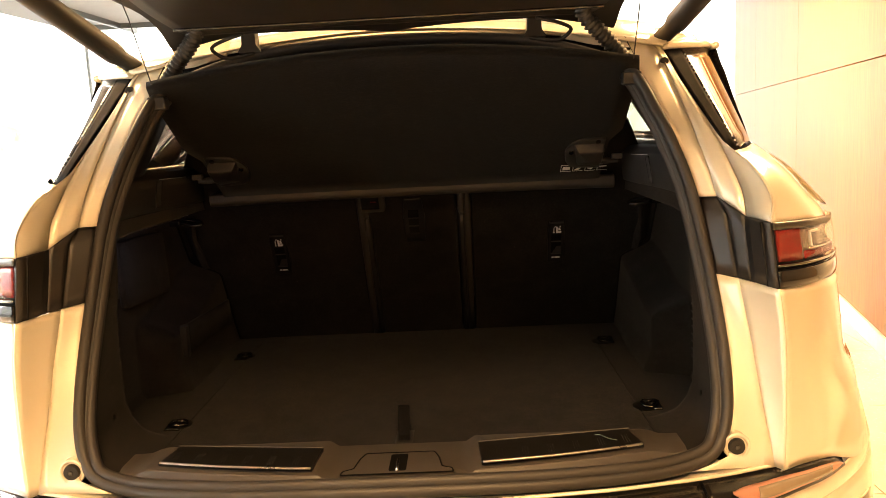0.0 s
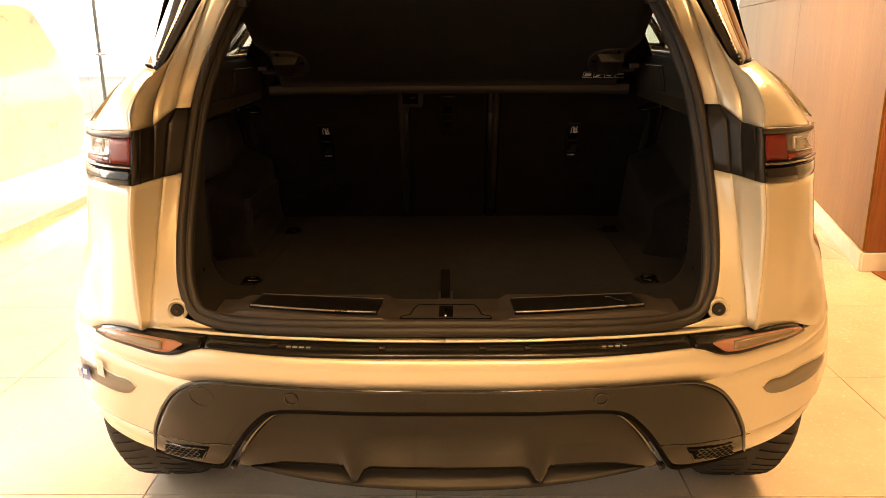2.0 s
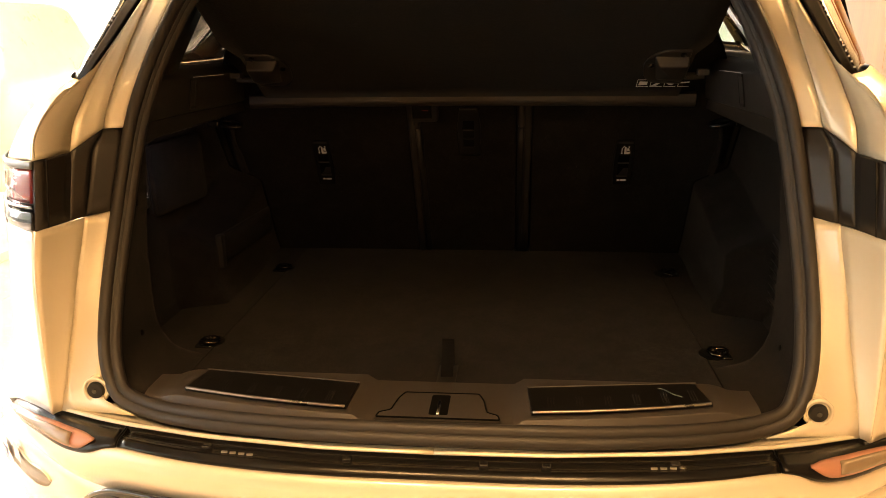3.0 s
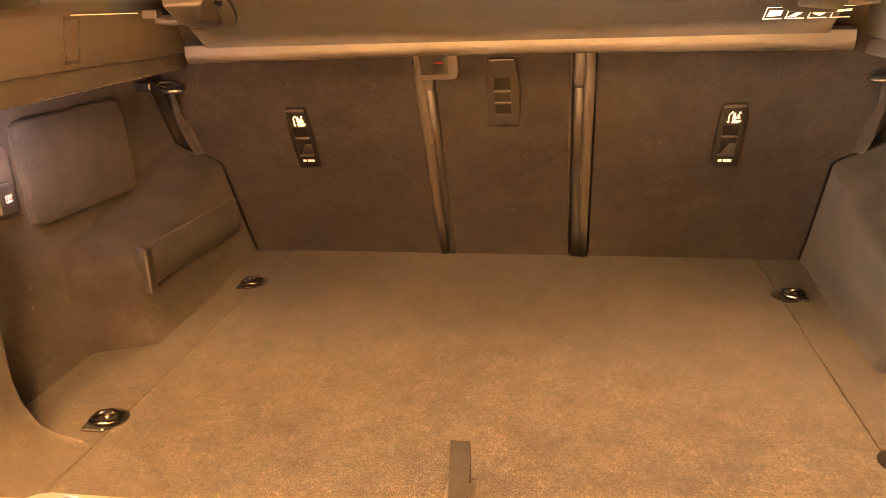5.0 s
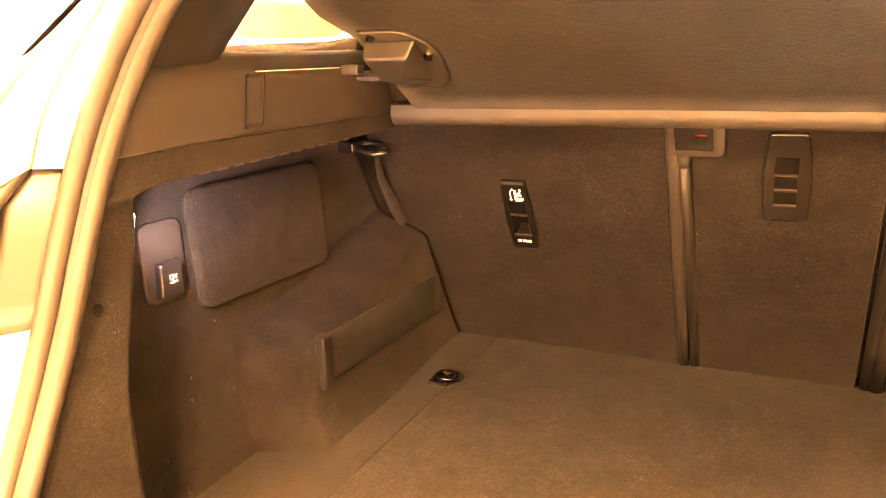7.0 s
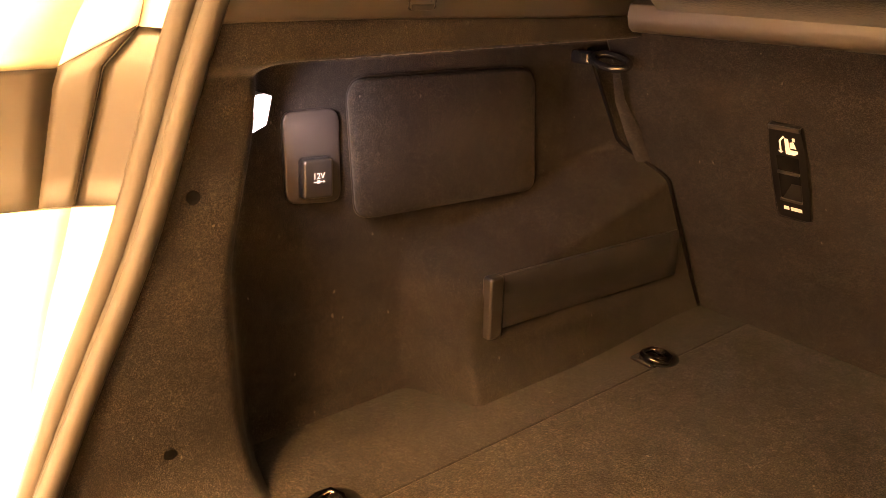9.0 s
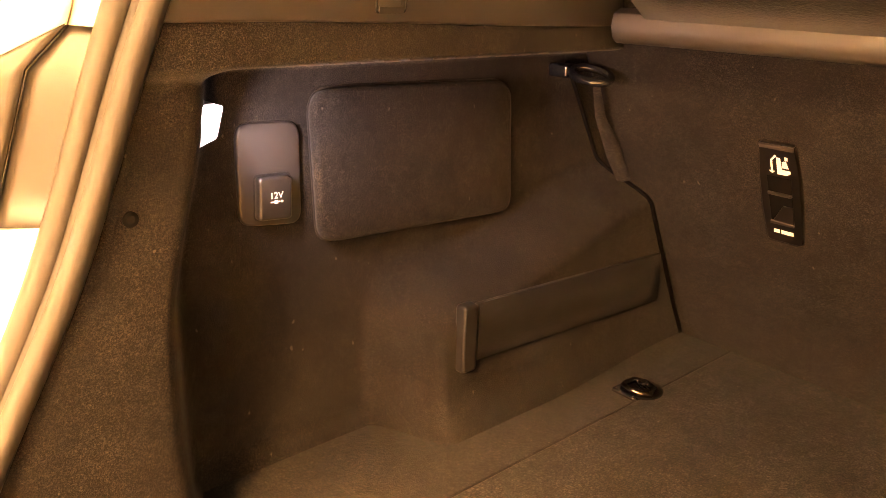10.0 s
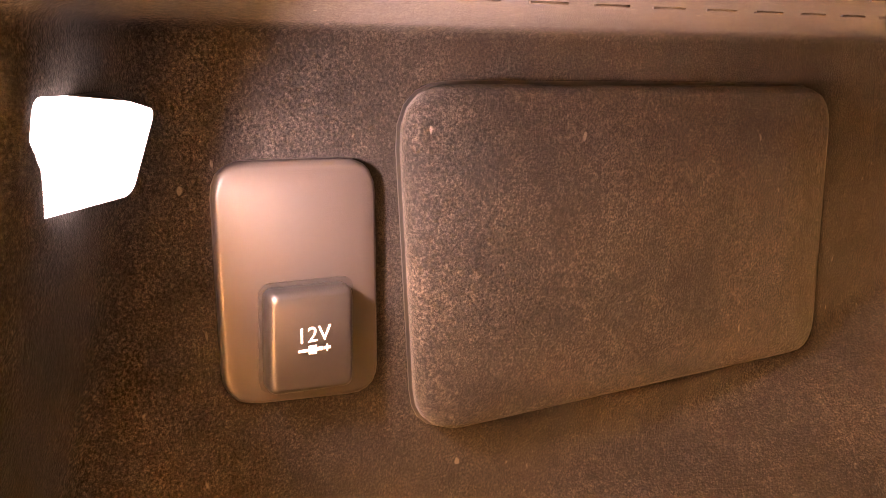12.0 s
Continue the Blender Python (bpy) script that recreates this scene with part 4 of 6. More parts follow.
def roof_and_front():
    """The closed shell further along the car: roof, front half, screen."""
    rows = []
    for y, w, z in ((0.36, 0.53, 1.492), (0.50, 0.60, 1.53), (1.0, 0.62, 1.60), (1.8, 0.60, 1.62), (2.5, 0.56, 1.55), (3.05, 0.62, 1.15), (3.15, 0.70, 1.05), (3.9, 0.72, 0.95), (4.1, 0.70, 0.75), (4.15, 0.70, 0.40)):
        rows.append([Vector((x * w, y, z - 0.05 * x * x)) for x in np.linspace(-1, 1, 13)])
    part("roof", sheet(rows), PAINT, CAR, "champagne painted roof and bonnet", smooth=True, solid=0.006)
    for s in (1, -1):
        part("front_side", sheet([[Vector((s * 0.89, 2.6, z)), Vector((s * 0.89, 3.5, z)), Vector((s * 0.70, 4.12, z))] for z in (0.40, 0.75, 1.0)]), PAINT, CAR, smooth=True, solid=0.006)
        part("lower_side", sheet([[Vector((s * 0.90, y, 0.715)) for y in (1.1, 2.0, 3.4)], [Vector((s * 0.88, y, 0.35)) for y in (1.2, 2.0, 3.4)]]), PAINT, CAR, solid=0.006)


roof_and_front()


# ---- the boot: floor, sill, trims ----
def load_floor():
    o = thing("load_floor", "dark carpeted boot floor board with a pull strap", "boot floor", (0, 0.47, 0.735))
    pts = rounded([(-0.445, -0.412, 0), (0.445, -0.412, 0), (0.445, 0.432, 0), (-0.445, 0.432, 0)], 0.01)
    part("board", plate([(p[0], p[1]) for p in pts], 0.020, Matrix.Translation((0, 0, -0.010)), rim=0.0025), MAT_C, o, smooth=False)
    strap = sheet([[Vector((x, y - 0.47, z - 0.735)) for x in (-0.0135, -0.003, 0.007)] for y, z in ((0.118, 0.746), (0.128, 0.752), (0.140, 0.772), (0.152, 0.794), (0.156, 0.799), (0.160, 0.795), (0.158, 0.78), (0.155, 0.75))])
    part("pull_strap", strap, PULL, o, "woven dark pull strap", solid=0.0018)
    part("strap_slot", block(-0.019, -0.372, 0.0098, 0.013, -0.305, 0.0108), RUBBER, o)


load_floor()


def seat_y(z):
    return 0.893 - 0.535 * (z - 0.745)


def trim_x(y, z):
    """How far out the boot's side lining stands at a place."""
    rim = 0.188 + 0.036 * step(0.92, 1.12, z)
    x = 0.535 + 0.068 * step(rim - 0.002, rim + 0.042, y)
    low = min(1.0, max(0.0, (0.835 - z) / 0.092))
    x -= 0.075 * (1 - math.sqrt(1 - low * low)) * (1 - step(rim - 0.002, rim + 0.042, y))
    top = 0.895 + 0.075 * step(0.45, 0.80, y) + 0.02 * step(0.7, 0.86, y)
    swell = step(0.412, 0.462, y) * (1 - step(top - 0.034, top + 0.024, z))
    x -= (0.078 + 0.002 * step(0.5, 0.82, y) + 0.018 * (1 - step(0.743, 0.80, z)) * (1 - 0.9 * step(0.6, 0.85, y))) * swell
    x -= 0.012 * step(0.64, 0.80, y) * (1 - swell) * step(0.95, 1.0, z)
    x += (0.516 - x) * step(1.117, 1.132, z)
    x -= 0.012 * (1 - step(0.743, 0.765, z)) * (1 - swell)
    return x


def side_trim(s):
    left = s < 0
    o = thing("side_trim", "dark carpet boot side lining with lamp, socket and flap" if left else "dark carpet boot side lining with a net strap", "boot lining", (s * 0.56, 0.5, 0.743))
    loc = lambda x, y, z: Vector((s * x - s * 0.56, y - 0.5, z - 0.743))
    zs = list(np.linspace(0.743, 1.10, 56)) + list(np.linspace(1.104, 1.145, 16)) + [1.155, 1.165]
    rows = []
    for z in zs:
        y0 = edge_at(max(z, 0.76), 1)[1] + 0.012
        y1 = seat_y(z) + 0.03
        rows.append([loc(trim_x(y, z) if y > y0 + 0.012 else trim_x(y, z) + 0.006, y, z) for y in np.linspace(y0, y1, 110)])
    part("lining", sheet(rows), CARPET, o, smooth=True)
    part("floor_strip", sheet([[loc(x, y, 0.7438 if x > 0.4475 else 0.7428 if x > 0.4458 else 0.733) for x in (0.44, 0.4456, 0.4464, 0.4480, 0.452, 0.47, 0.52, 0.63)] for y in np.linspace(0.02, 0.93, 24)]), SEATC, o, smooth=False)
    # hard plastic panel under the window
    prof = [(0.532, 1.1605), (0.513, 1.1615), (0.510, 1.164), (0.5055, 1.185), (0.502, 1.21), (0.5005, 1.2262), (0.5018, 1.2276), (0.5022, 1.2292), (0.5055, 1.2315), (0.513, 1.241), (0.522, 1.2455), (0.56, 1.247)]
    rows = []
    for x, z in prof:
        row = []
        for k in range(28):
            y0 = edge_at(z, 1)[1] + 0.014
            y = y0 + (0.68 - y0) * k / 27
            row.append(loc(x, y, z - 0.007 * step(0.25, 0.65, y)))
        rows.append(row)
    panel = part("window_sill_panel", sheet(rows), GREYP, o, "grained grey plastic panel under the side window", smooth=True)
    drop = lambda y: 0.007 * step(0.25, 0.65, y)
    m = basis(loc(0.5035, 0.371, 1.1975 - drop(0.371)), (0, -s, 0), (-s * 0.155, 0, 1))
    ring = [(-0.0135, -0.0275), (0.0135, -0.0275), (0.0135, 0.0275), (-0.0135, 0.0275)]
    slot = part("slot_face", plate([tuple(p[:2]) for p in rounded([(x, y, 0) for x, y in ring], 0.003)], 0.0020, m, rim=0.0010), GREYP, panel, "shelf guide slot face")
    rim = [m @ Vector((p[0], p[1], 0.0016)) for p in rounded([(x * 1.04, y * 1.02, 0) for x, y in ring], 0.003)]
    part("slot_outline", tube(rim, 0.0011, 5, closed=True), BLK, slot, smooth=True)
    for y in (-0.0262, 0.0262):
        part("slot_end", plate([(-0.0120, y - 0.0024), (0.0120, y - 0.0024), (0.0120, y + 0.0024), (-0.0120, y + 0.0024)], 0.0030, m, rim=0.0006), RUBBER, slot, "dark slot end")
    part("slot_groove", plate([(0.0085, -0.022), (0.0097, -0.022), (0.0097, 0.022), (0.0085, 0.022)], 0.0024, m), DARKP, slot)
    # White tube paints in the light that shows along the slit.
    part("slit_light_line", tube([loc(0.4998, y, 1.2268 - drop(y)) for y in np.linspace(0.375, 0.53, 12)], 0.0007, 6), WHITE, panel, "white line standing for light in the slit")
    # lower pillar of the window, inside
    rows = []
    for z in np.linspace(1.236, 1.46, 10):
        e = edge_at(min(z, 1.385), 1)
        ys = 0.24 + (z - 1.24) * 0.9
        rows.append([loc(0.512 - 0.25 * (z - 1.24), e[1] + 0.02 + max(0, z - 1.385) * 0.9, z), loc(0.503 - 0.20 * (z - 1.24), ys + 0.035, z), loc(0.512 - 0.20 * (z - 1.24), ys + 0.095, z), loc(0.56 - 0.2 * (z - 1.24), ys + 0.12, z)])
    part("pillar_trim", sheet(rows), DARKP, o, "dark inner pillar trim beside the quarter window", smooth=True)
    # two dimples in the rear edge, their shade put in as near-black discs
    for y, z in ((0.169, 1.029), (0.127, 0.808)):
        part("lining_dimple", tube([loc(trim_x(y, z) + 0.004, y, z), loc(trim_x(y, z) - 0.0006, y, z), loc(trim_x(y, z) - 0.0012, y, z)], [0.0066, 0.0058, 0.003], 18), HOLE, o)
    # Near-black tube draws the shaded crease where the lining runs into the seat.
    part("seat_gap_shade", tube([loc(trim_x(seat_y(z) - 0.004, z) - 0.001, seat_y(z) - 0.003, z) for z in np.linspace(0.746, 1.11, 50)], 0.0030, 6), HOLE, o, "dark strip drawn for the shade between lining and seat", smooth=True)
    # added dark board: covers the bright gap beside the seat, reads as shade
    part("seat_side_mask", sheet([[loc(x, seat_y(z) + 0.060 - 0.02 * step(0.5, 0.62, x), z) for x in (0.44, 0.50, 0.56, 0.62)] for z in (0.743, 0.90, 1.06, 1.215)]), DARKP, o, "added dark board hiding the bright gap beside the seat", smooth=True, solid=0.004)
    # belt guide ring and belt
    ring = [loc(0.548 + 0.024 * math.cos(k * math.pi / 12), 0.676 + 0.015 * math.sin(k * math.pi / 12), 1.101 + 0.004 * math.cos(k * math.pi / 12) + 0.004 * math.sin(k * math.pi / 12)) for k in range(24)]
    guide = part("belt_guide", tube(ring, 0.0046, 10, closed=True), GLOSS, o, "black plastic belt guide ring", smooth=True)
    part("guide_arm", block(*loc(0.606, 0.668, 1.094), *loc(0.576, 0.684, 1.110)), GLOSS, guide, bevel=0.004)
    belt = [[loc(x - d, y, z) for d, y in ((-1.1 * w, yy - w), (0.0, yy), (w, yy + w))] for x, yy, z, w in ((0.550, 0.686, 1.099, 0.0024), (0.560, 0.716, 1.05, 0.0042), (0.558, 0.752, 1.0, 0.0080), (0.547, 0.782, 0.955, 0.0115), (0.537, 0.800, 0.925, 0.0130))]
    part("seat_belt", sheet(belt), BELT, o, "grey seat belt webbing", smooth=True, solid=0.0015)
    if left:
        m = basis(loc(0.6035, 0, 0) + Vector((0, 0, 0)), (0, 1, 0), (0, 0, 1))
        q = lambda y, z: (y - 0.5, z - 0.743, 0)
        flap = rounded([q(0.353, 1.099), q(0.602, 1.094), q(0.614, 0.947), q(0.361, 0.956)][::-1], [0.018, 0.018, 0.022, 0.024])
        m.translation = Vector((loc(0.604, 0, 0).x, 0, 0))
        part("access_flap", plate([(p[0], p[1]) for p in flap], 0.012, m, rim=0.006, dome=0.003), CARPET, o, "carpet covered access flap", smooth=True)
        big = rounded([q(0.3515, 1.1005), q(0.6035, 1.0955), q(0.6155, 0.9455), q(0.3595, 0.9545)][::-1], [0.02, 0.02, 0.024, 0.026])
        part("flap_gap", plate([(p[0], p[1]) for p in big], 0.0018, m), RUBBER, o)
        sock = rounded([q(0.2825, 1.0745), q(0.3430, 1.0725), q(0.3430, 0.9785), q(0.2825, 0.9855)][::-1], [0.013] * 4)
        base = part("socket_plate", plate([(p[0], p[1]) for p in sock], 0.0055, m, rim=0.0025), worn("smooth_grey_plastic", (0.026, 0.0225, 0.0205), 0.42, 1800, 0, 0.04, 0.1), o, "smooth grey plastic socket plate", smooth=True)
        cap = rounded([q(0.2975, 1.0290), q(0.3295, 1.0275), q(0.3285, 0.9880), q(0.2960, 0.9905)][::-1], 0.004)
        c = part("socket_cap", plate([(p[0], p[1]) for p in cap], 0.0150, m, rim=0.003), worn("dark_cap_plastic", (0.014, 0.0125, 0.011), 0.38, 1200, 0, 0.05, 0.1), base, "dark square cap of the power socket", smooth=True)
        gap = rounded([q(0.2962, 1.0306), q(0.3325, 1.0290), q(0.3312, 0.9862), q(0.2945, 0.9890)][::-1], 0.005)
        part("cap_gap", plate([(p[0], p[1]) for p in gap], 0.0062, m), RUBBER, base)
        fx = m.translation.x + 0.0154
        text("cap_text", "12V", 0.0082, basis((fx, 0.3128 - 0.5, 1.0118 - 0.743), (0, 1, -0.02), (0, 0, 1)), WHITE, base)
        bm = bmesh.new()
        pl = basis((fx, 0.3128 - 0.5, 1.0064 - 0.743), (0, 1, -0.02), (0, 0, 1))
        for x0, x1, h in ((-0.006, -0.002, 0.0005), (-0.0022, 0.0008, 0.0016), (0.0008, 0.0032, 0.0006), (0.0036, 0.0062, 0.0005), (0.00465, 0.00515, 0.0013)):
            plate([(x0, -h), (x1, -h), (x1, h), (x0, h)], 0.0003, pl, bm)
        part("plug_symbol", bm, WHITE, base)
        # stitched edge along the lip of the recess
        bm = bmesh.new()
        for k in range(11):
            y = 0.292 + 0.026 * k
            for dz, d in ((1.1262, 0.0), (1.1302, 0.004)):
                tube([loc(trim_x(y + d, dz) - 0.0012, y + d, dz), loc(trim_x(y + d + 0.008, dz) - 0.0016, y + d + 0.008, dz + 0.0003), loc(trim_x(y + d + 0.015, dz) - 0.0012, y + d + 0.015, dz)], 0.0006, 5, bm)
        part("edge_stitching", bm, worn("pale_thread", (0.055, 0.047, 0.042), 0.6, 900), o, "pale stitches along the lip")
        # boot lamp in the rear rim
        corners = [Vector(v) for v in LED]
        cx = sum(corners, Vector()) / 4
        out = (corners[1] - corners[0]).cross(corners[3] - corners[0]).normalized()
        if out.dot(Vector((0.6, 0.4, 0))) < 0:
            out = -out
        bm = bmesh.new()
        fr = [loc(-c_.x, c_.y, c_.z) + out * 0.0015 for c_ in corners]
        pts3 = rounded(fr, 0.004)
        vs = [bm.verts.new(p + out * 0.002) for p in pts3]
        bk = [bm.verts.new(p - out * 0.004) for p in pts3]
        bm.faces.new(vs)
        for i in range(len(vs)):
            bm.faces.new((vs[i - 1], vs[i], bk[i], bk[i - 1]))
        lens = part("boot_lamp", bm, LEDM, o, "lit white boot lamp lens")
        bm = bmesh.new()
        ra, rb = [bm.verts.new(p - out * 0.003) for p in pts3], [bm.verts.new(p - out * 0.03) for p in pts3]
        for i in range(len(ra)):
            bm.faces.new((ra[i - 1], ra[i], rb[i], rb[i - 1]))
        bm.faces.new(ra)
        part("lamp_body", bm, DARKP, lens)
        d = bpy.data.lights.new("boot_lamp_light", "AREA")
        d.shape, d.size, d.energy, d.color = "DISK", 0.020, 0.0145, (1.0, 0.86, 1.0)
        d.spread = radians(120)
        lo = new("boot_lamp_light", d)
        lo.matrix_world = look(cx + out * 0.022, cx + out * 0.022 + Vector((-0.004, 0.095, -0.022)))
        # elastic strap on the wheelhouse
        rows = []
        for k in range(15):
            y = 0.478 + (0.812 - 0.478) * k / 14
            zt, zb = 0.887 - 0.011 * k / 14, 0.826 - 0.012 * k / 14
            x = min(0.523 + 0.012 * k / 14, trim_x(y, 0.85) - 0.001)
            rows.append([loc(x, y, zt), loc(x - 0.003, y, (zt + zb) / 2), loc(x - 0.002, y, zb)])
        strap = part("retaining_strap", sheet(rows), WEB, o, "wide elastic retaining strap", smooth=True, solid=-0.004)
        a = 0.478
        edge = [r[0] for r in rows] + [r[2] for r in rows[::-1]]
        part("strap_binding", tube(edge, 0.0011, 5, closed=True), RUBBER, strap, smooth=True)
        part("strap_end", block(*loc(0.530, a - 0.004, 0.816), *loc(0.514, a + 0.016, 0.890)), DARKP, strap, "dark plastic strap end", bevel=0.004)
        part("strap_end", block(*loc(0.540, 0.807, 0.808), *loc(0.528, 0.815, 0.882)), DARKP, strap, bevel=0.003)
    else:
        part("net_hook", tube([loc(0.60, 0.30, 0.948), loc(0.588, 0.30, 0.950)], [0.010, 0.008], 12), DARKP, o)
        rim = [loc(0.592 - 0.004 * math.sin(t * math.pi), 0.292 + 0.02 * math.sin(t * math.pi), 0.93 - 0.16 * t) for t in np.linspace(0, 1, 18)]
        net = part("side_net", tube(rim, 0.004, 6), RUBBER, o, "dark elastic net pocket edge", smooth=True)
        for z in np.linspace(0.79, 0.92, 9):
            part("net_cord", tube([loc(0.592, 0.30, z), loc(0.600, 0.36, z - 0.008), loc(0.600, 0.42, z)], 0.0012, 5), RUBBER, net)
    return o


LED = [(-0.5440, 0.2290, 1.1010), (-0.5797, 0.2605, 1.0955), (-0.5750, 0.2514, 1.0715), (-0.5450, 0.2190, 1.0712)]
side_trim(-1)
side_trim(1)


def cargo_hook():
    o = thing("cargo_hook", "dark chrome tie-down ring in a boot floor cup", "tie-down ring", (-0.457, 0.712, 0.7445), "tie-down rings of the boot floor")
    # Dark cup; its near-black also carries the recess shade around the ring.
    part("cup", tube([(0, 0, -0.006), (0, 0, 0.0012), (0, 0, 0.0022)], [0.025, 0.025, 0.017], 24), HOLE, o, "dark plastic cup, near-black for the shade in it", smooth=False)
    part("bolt", tube([(0, 0, 0.003), (0, 0, 0.010), (0, 0, 0.0115)], [0.0072, 0.0068, 0.0045], 12), CHROME, o, "steel bolt head")
    part("ring", tube([(0.018, -0.010, 0.004), (0.012, -0.020, 0.007), (0, -0.024, 0.008), (-0.012, -0.020, 0.007), (-0.018, -0.010, 0.004), (-0.014, 0.004, 0.006), (0.0, 0.008, 0.007), (0.014, 0.004, 0.006)], 0.0036, 10, closed=True), CHROMEB, o, "dark chrome ring", smooth=True)
    part("loop_base", block(-0.022, -0.030, -0.002, 0.010, -0.012, 0.004), GLOSS, o, bevel=0.003)
    for x, y in ((0.457, 0.712), (-0.460, 0.244), (0.460, 0.244)):
        copy_thing(o, Matrix.Translation((x, y, 0.7445)) @ Matrix.Rotation(0 if x < 0 else math.pi * 0.5, 4, "Z"))


cargo_hook()


def sill():
    o = thing("boot_sill", "grey plastic boot sill with bright tread strips and latch", "boot sill", (0, 0, 0.76))
    L = lambda x, y, z: Vector((x, y, z - 0.76))
    xs = np.linspace(-0.47, 0.47, 61)
    back = lambda x: -0.090 + 0.072 * (abs(x) / 0.47) ** 2

    def top(x):
        a = abs(x)
        return 0.764 + 0.010 * step(0.108, 0.124, a) * (1 - step(0.41, 0.445, a))
    rows = []
    for v in (0, 0.12, 0.3, 0.6, 1.0):
        rows.append([L(x, back(x) + (0.062 - back(x)) * v, (0.742 if v == 0 else top(x) - (0.004 if v == 0.12 else 0))) for x in xs])
    rows.append([L(x, 0.064, 0.735) for x in xs])
    part("sill_trim", sheet(rows), SILLP, o, "grained grey plastic sill trim", smooth=False, bevel=0.002, segs=1)
    for s in (1, -1):
        pad = [(s * 0.398, back(0.398) + 0.022), (s * 0.135, back(0.135) + 0.024), (s * 0.130, 0.018), (s * 0.385, 0.050)]
        mid = [(s * x, back(x) + 0.024) for x in (0.31, 0.22)]
        outline = [pad[0], mid[0], mid[1], pad[1], pad[2], (s * 0.25, 0.036), pad[3]]
        if s < 0:
            outline = outline[::-1]
        pts = [(p[0], p[1]) for p in outline]
        t = part("tread_pad", plate(pts, 0.006, Matrix.Translation((0, 0, 0.0135)), rim=0.0015), PADB, o, "ribbed black tread pad")
        line = [Vector((s * x, back(x) + 0.022, 0.0198)) for x in np.linspace(0.395, 0.137, 20)]
        part("tread_strip", tube(line, 0.0026, 8, squash=0.8), TREAD, t, "bright metal tread strip", smooth=True)
        rim = [Vector((s * x, 0.018 + 0.032 * (x - 0.13) / 0.255, 0.0198)) for x in np.linspace(0.387, 0.130, 12)]
        part("pad_rim", tube(rim, 0.0015, 6), GREYP, t)
        for k in range(6):
            x = s * (0.165 + 0.042 * k)
            y = back(x) + 0.035
            bm = bmesh.new()
            for j in range(3):
                block(x - 0.006 + j * 0.0042, y, 0.0190, x - 0.0038 + j * 0.0042, y + 0.032, 0.0203, bm)
            part("grip_rib", bm, DARKP, t)
    cover = [(-0.090, -0.068), (-0.087, -0.054), (-0.071, -0.046), (-0.065, -0.010), (-0.057, 0.012), (0.057, 0.012), (0.065, -0.010), (0.071, -0.046), (0.087, -0.054), (0.090, -0.068)]
    part("latch_cover_gap", plate([(x * 1.05, y + (0.004 if y > -0.02 else -0.003)) for x, y in cover][::-1], 0.0006, Matrix.Translation((0, 0, 0.0040))), RUBBER, o)
    lid = part("latch_cover", plate(cover[::-1], 0.0045, Matrix.Translation((0, 0, 0.0040)), rim=0.0015), SILLP, o, "removable latch cover")
    part("cover_outline", tube([(p.x, p.y, 0.0085) for p in rounded([(x, y, 0) for x, y in cover], 0.004)], 0.0013, 5, closed=True), HOLE, lid, "dark outline of the cover", smooth=True)
    # Flat near-black plate stands for the shade inside the latch opening.
    part("latch_opening", plate([tuple(p[:2]) for p in rounded([(-0.014, -0.058, 0), (0.014, -0.058, 0), (0.014, 0.004, 0), (-0.014, 0.004, 0)], 0.004)], 0.0052, Matrix.Translation((0, 0, 0.0040))), HOLE, lid, "near-black plate standing for the shaded latch opening")
    part("striker", tube([(0.0, -0.060, 0.006), (0, -0.058, 0.011), (0.0, -0.03, 0.014), (0, -0.020, 0.011), (0, -0.018, 0.006)], 0.0030, 8), CHROME, lid, "steel striker bar", smooth=True)
    part("wire_scrap", tube([L(x, y, 0.7825) for x, y in ((0.325, 0.022), (0.333, 0.020), (0.340, 0.010), (0.346, 0.002), (0.356, -0.004))], 0.0008, 6), worn("pale_blue_film", (0.07, 0.11, 0.11), 0.4), o, "scrap of pale protective film")


sill()


# ---- rear seat backs ----
SEATM = basis((0, 0.893, 0.745), (1, 0, 0), (0, -0.535, 1))


def sv(z):
    return (z - 0.745) * 1.1341


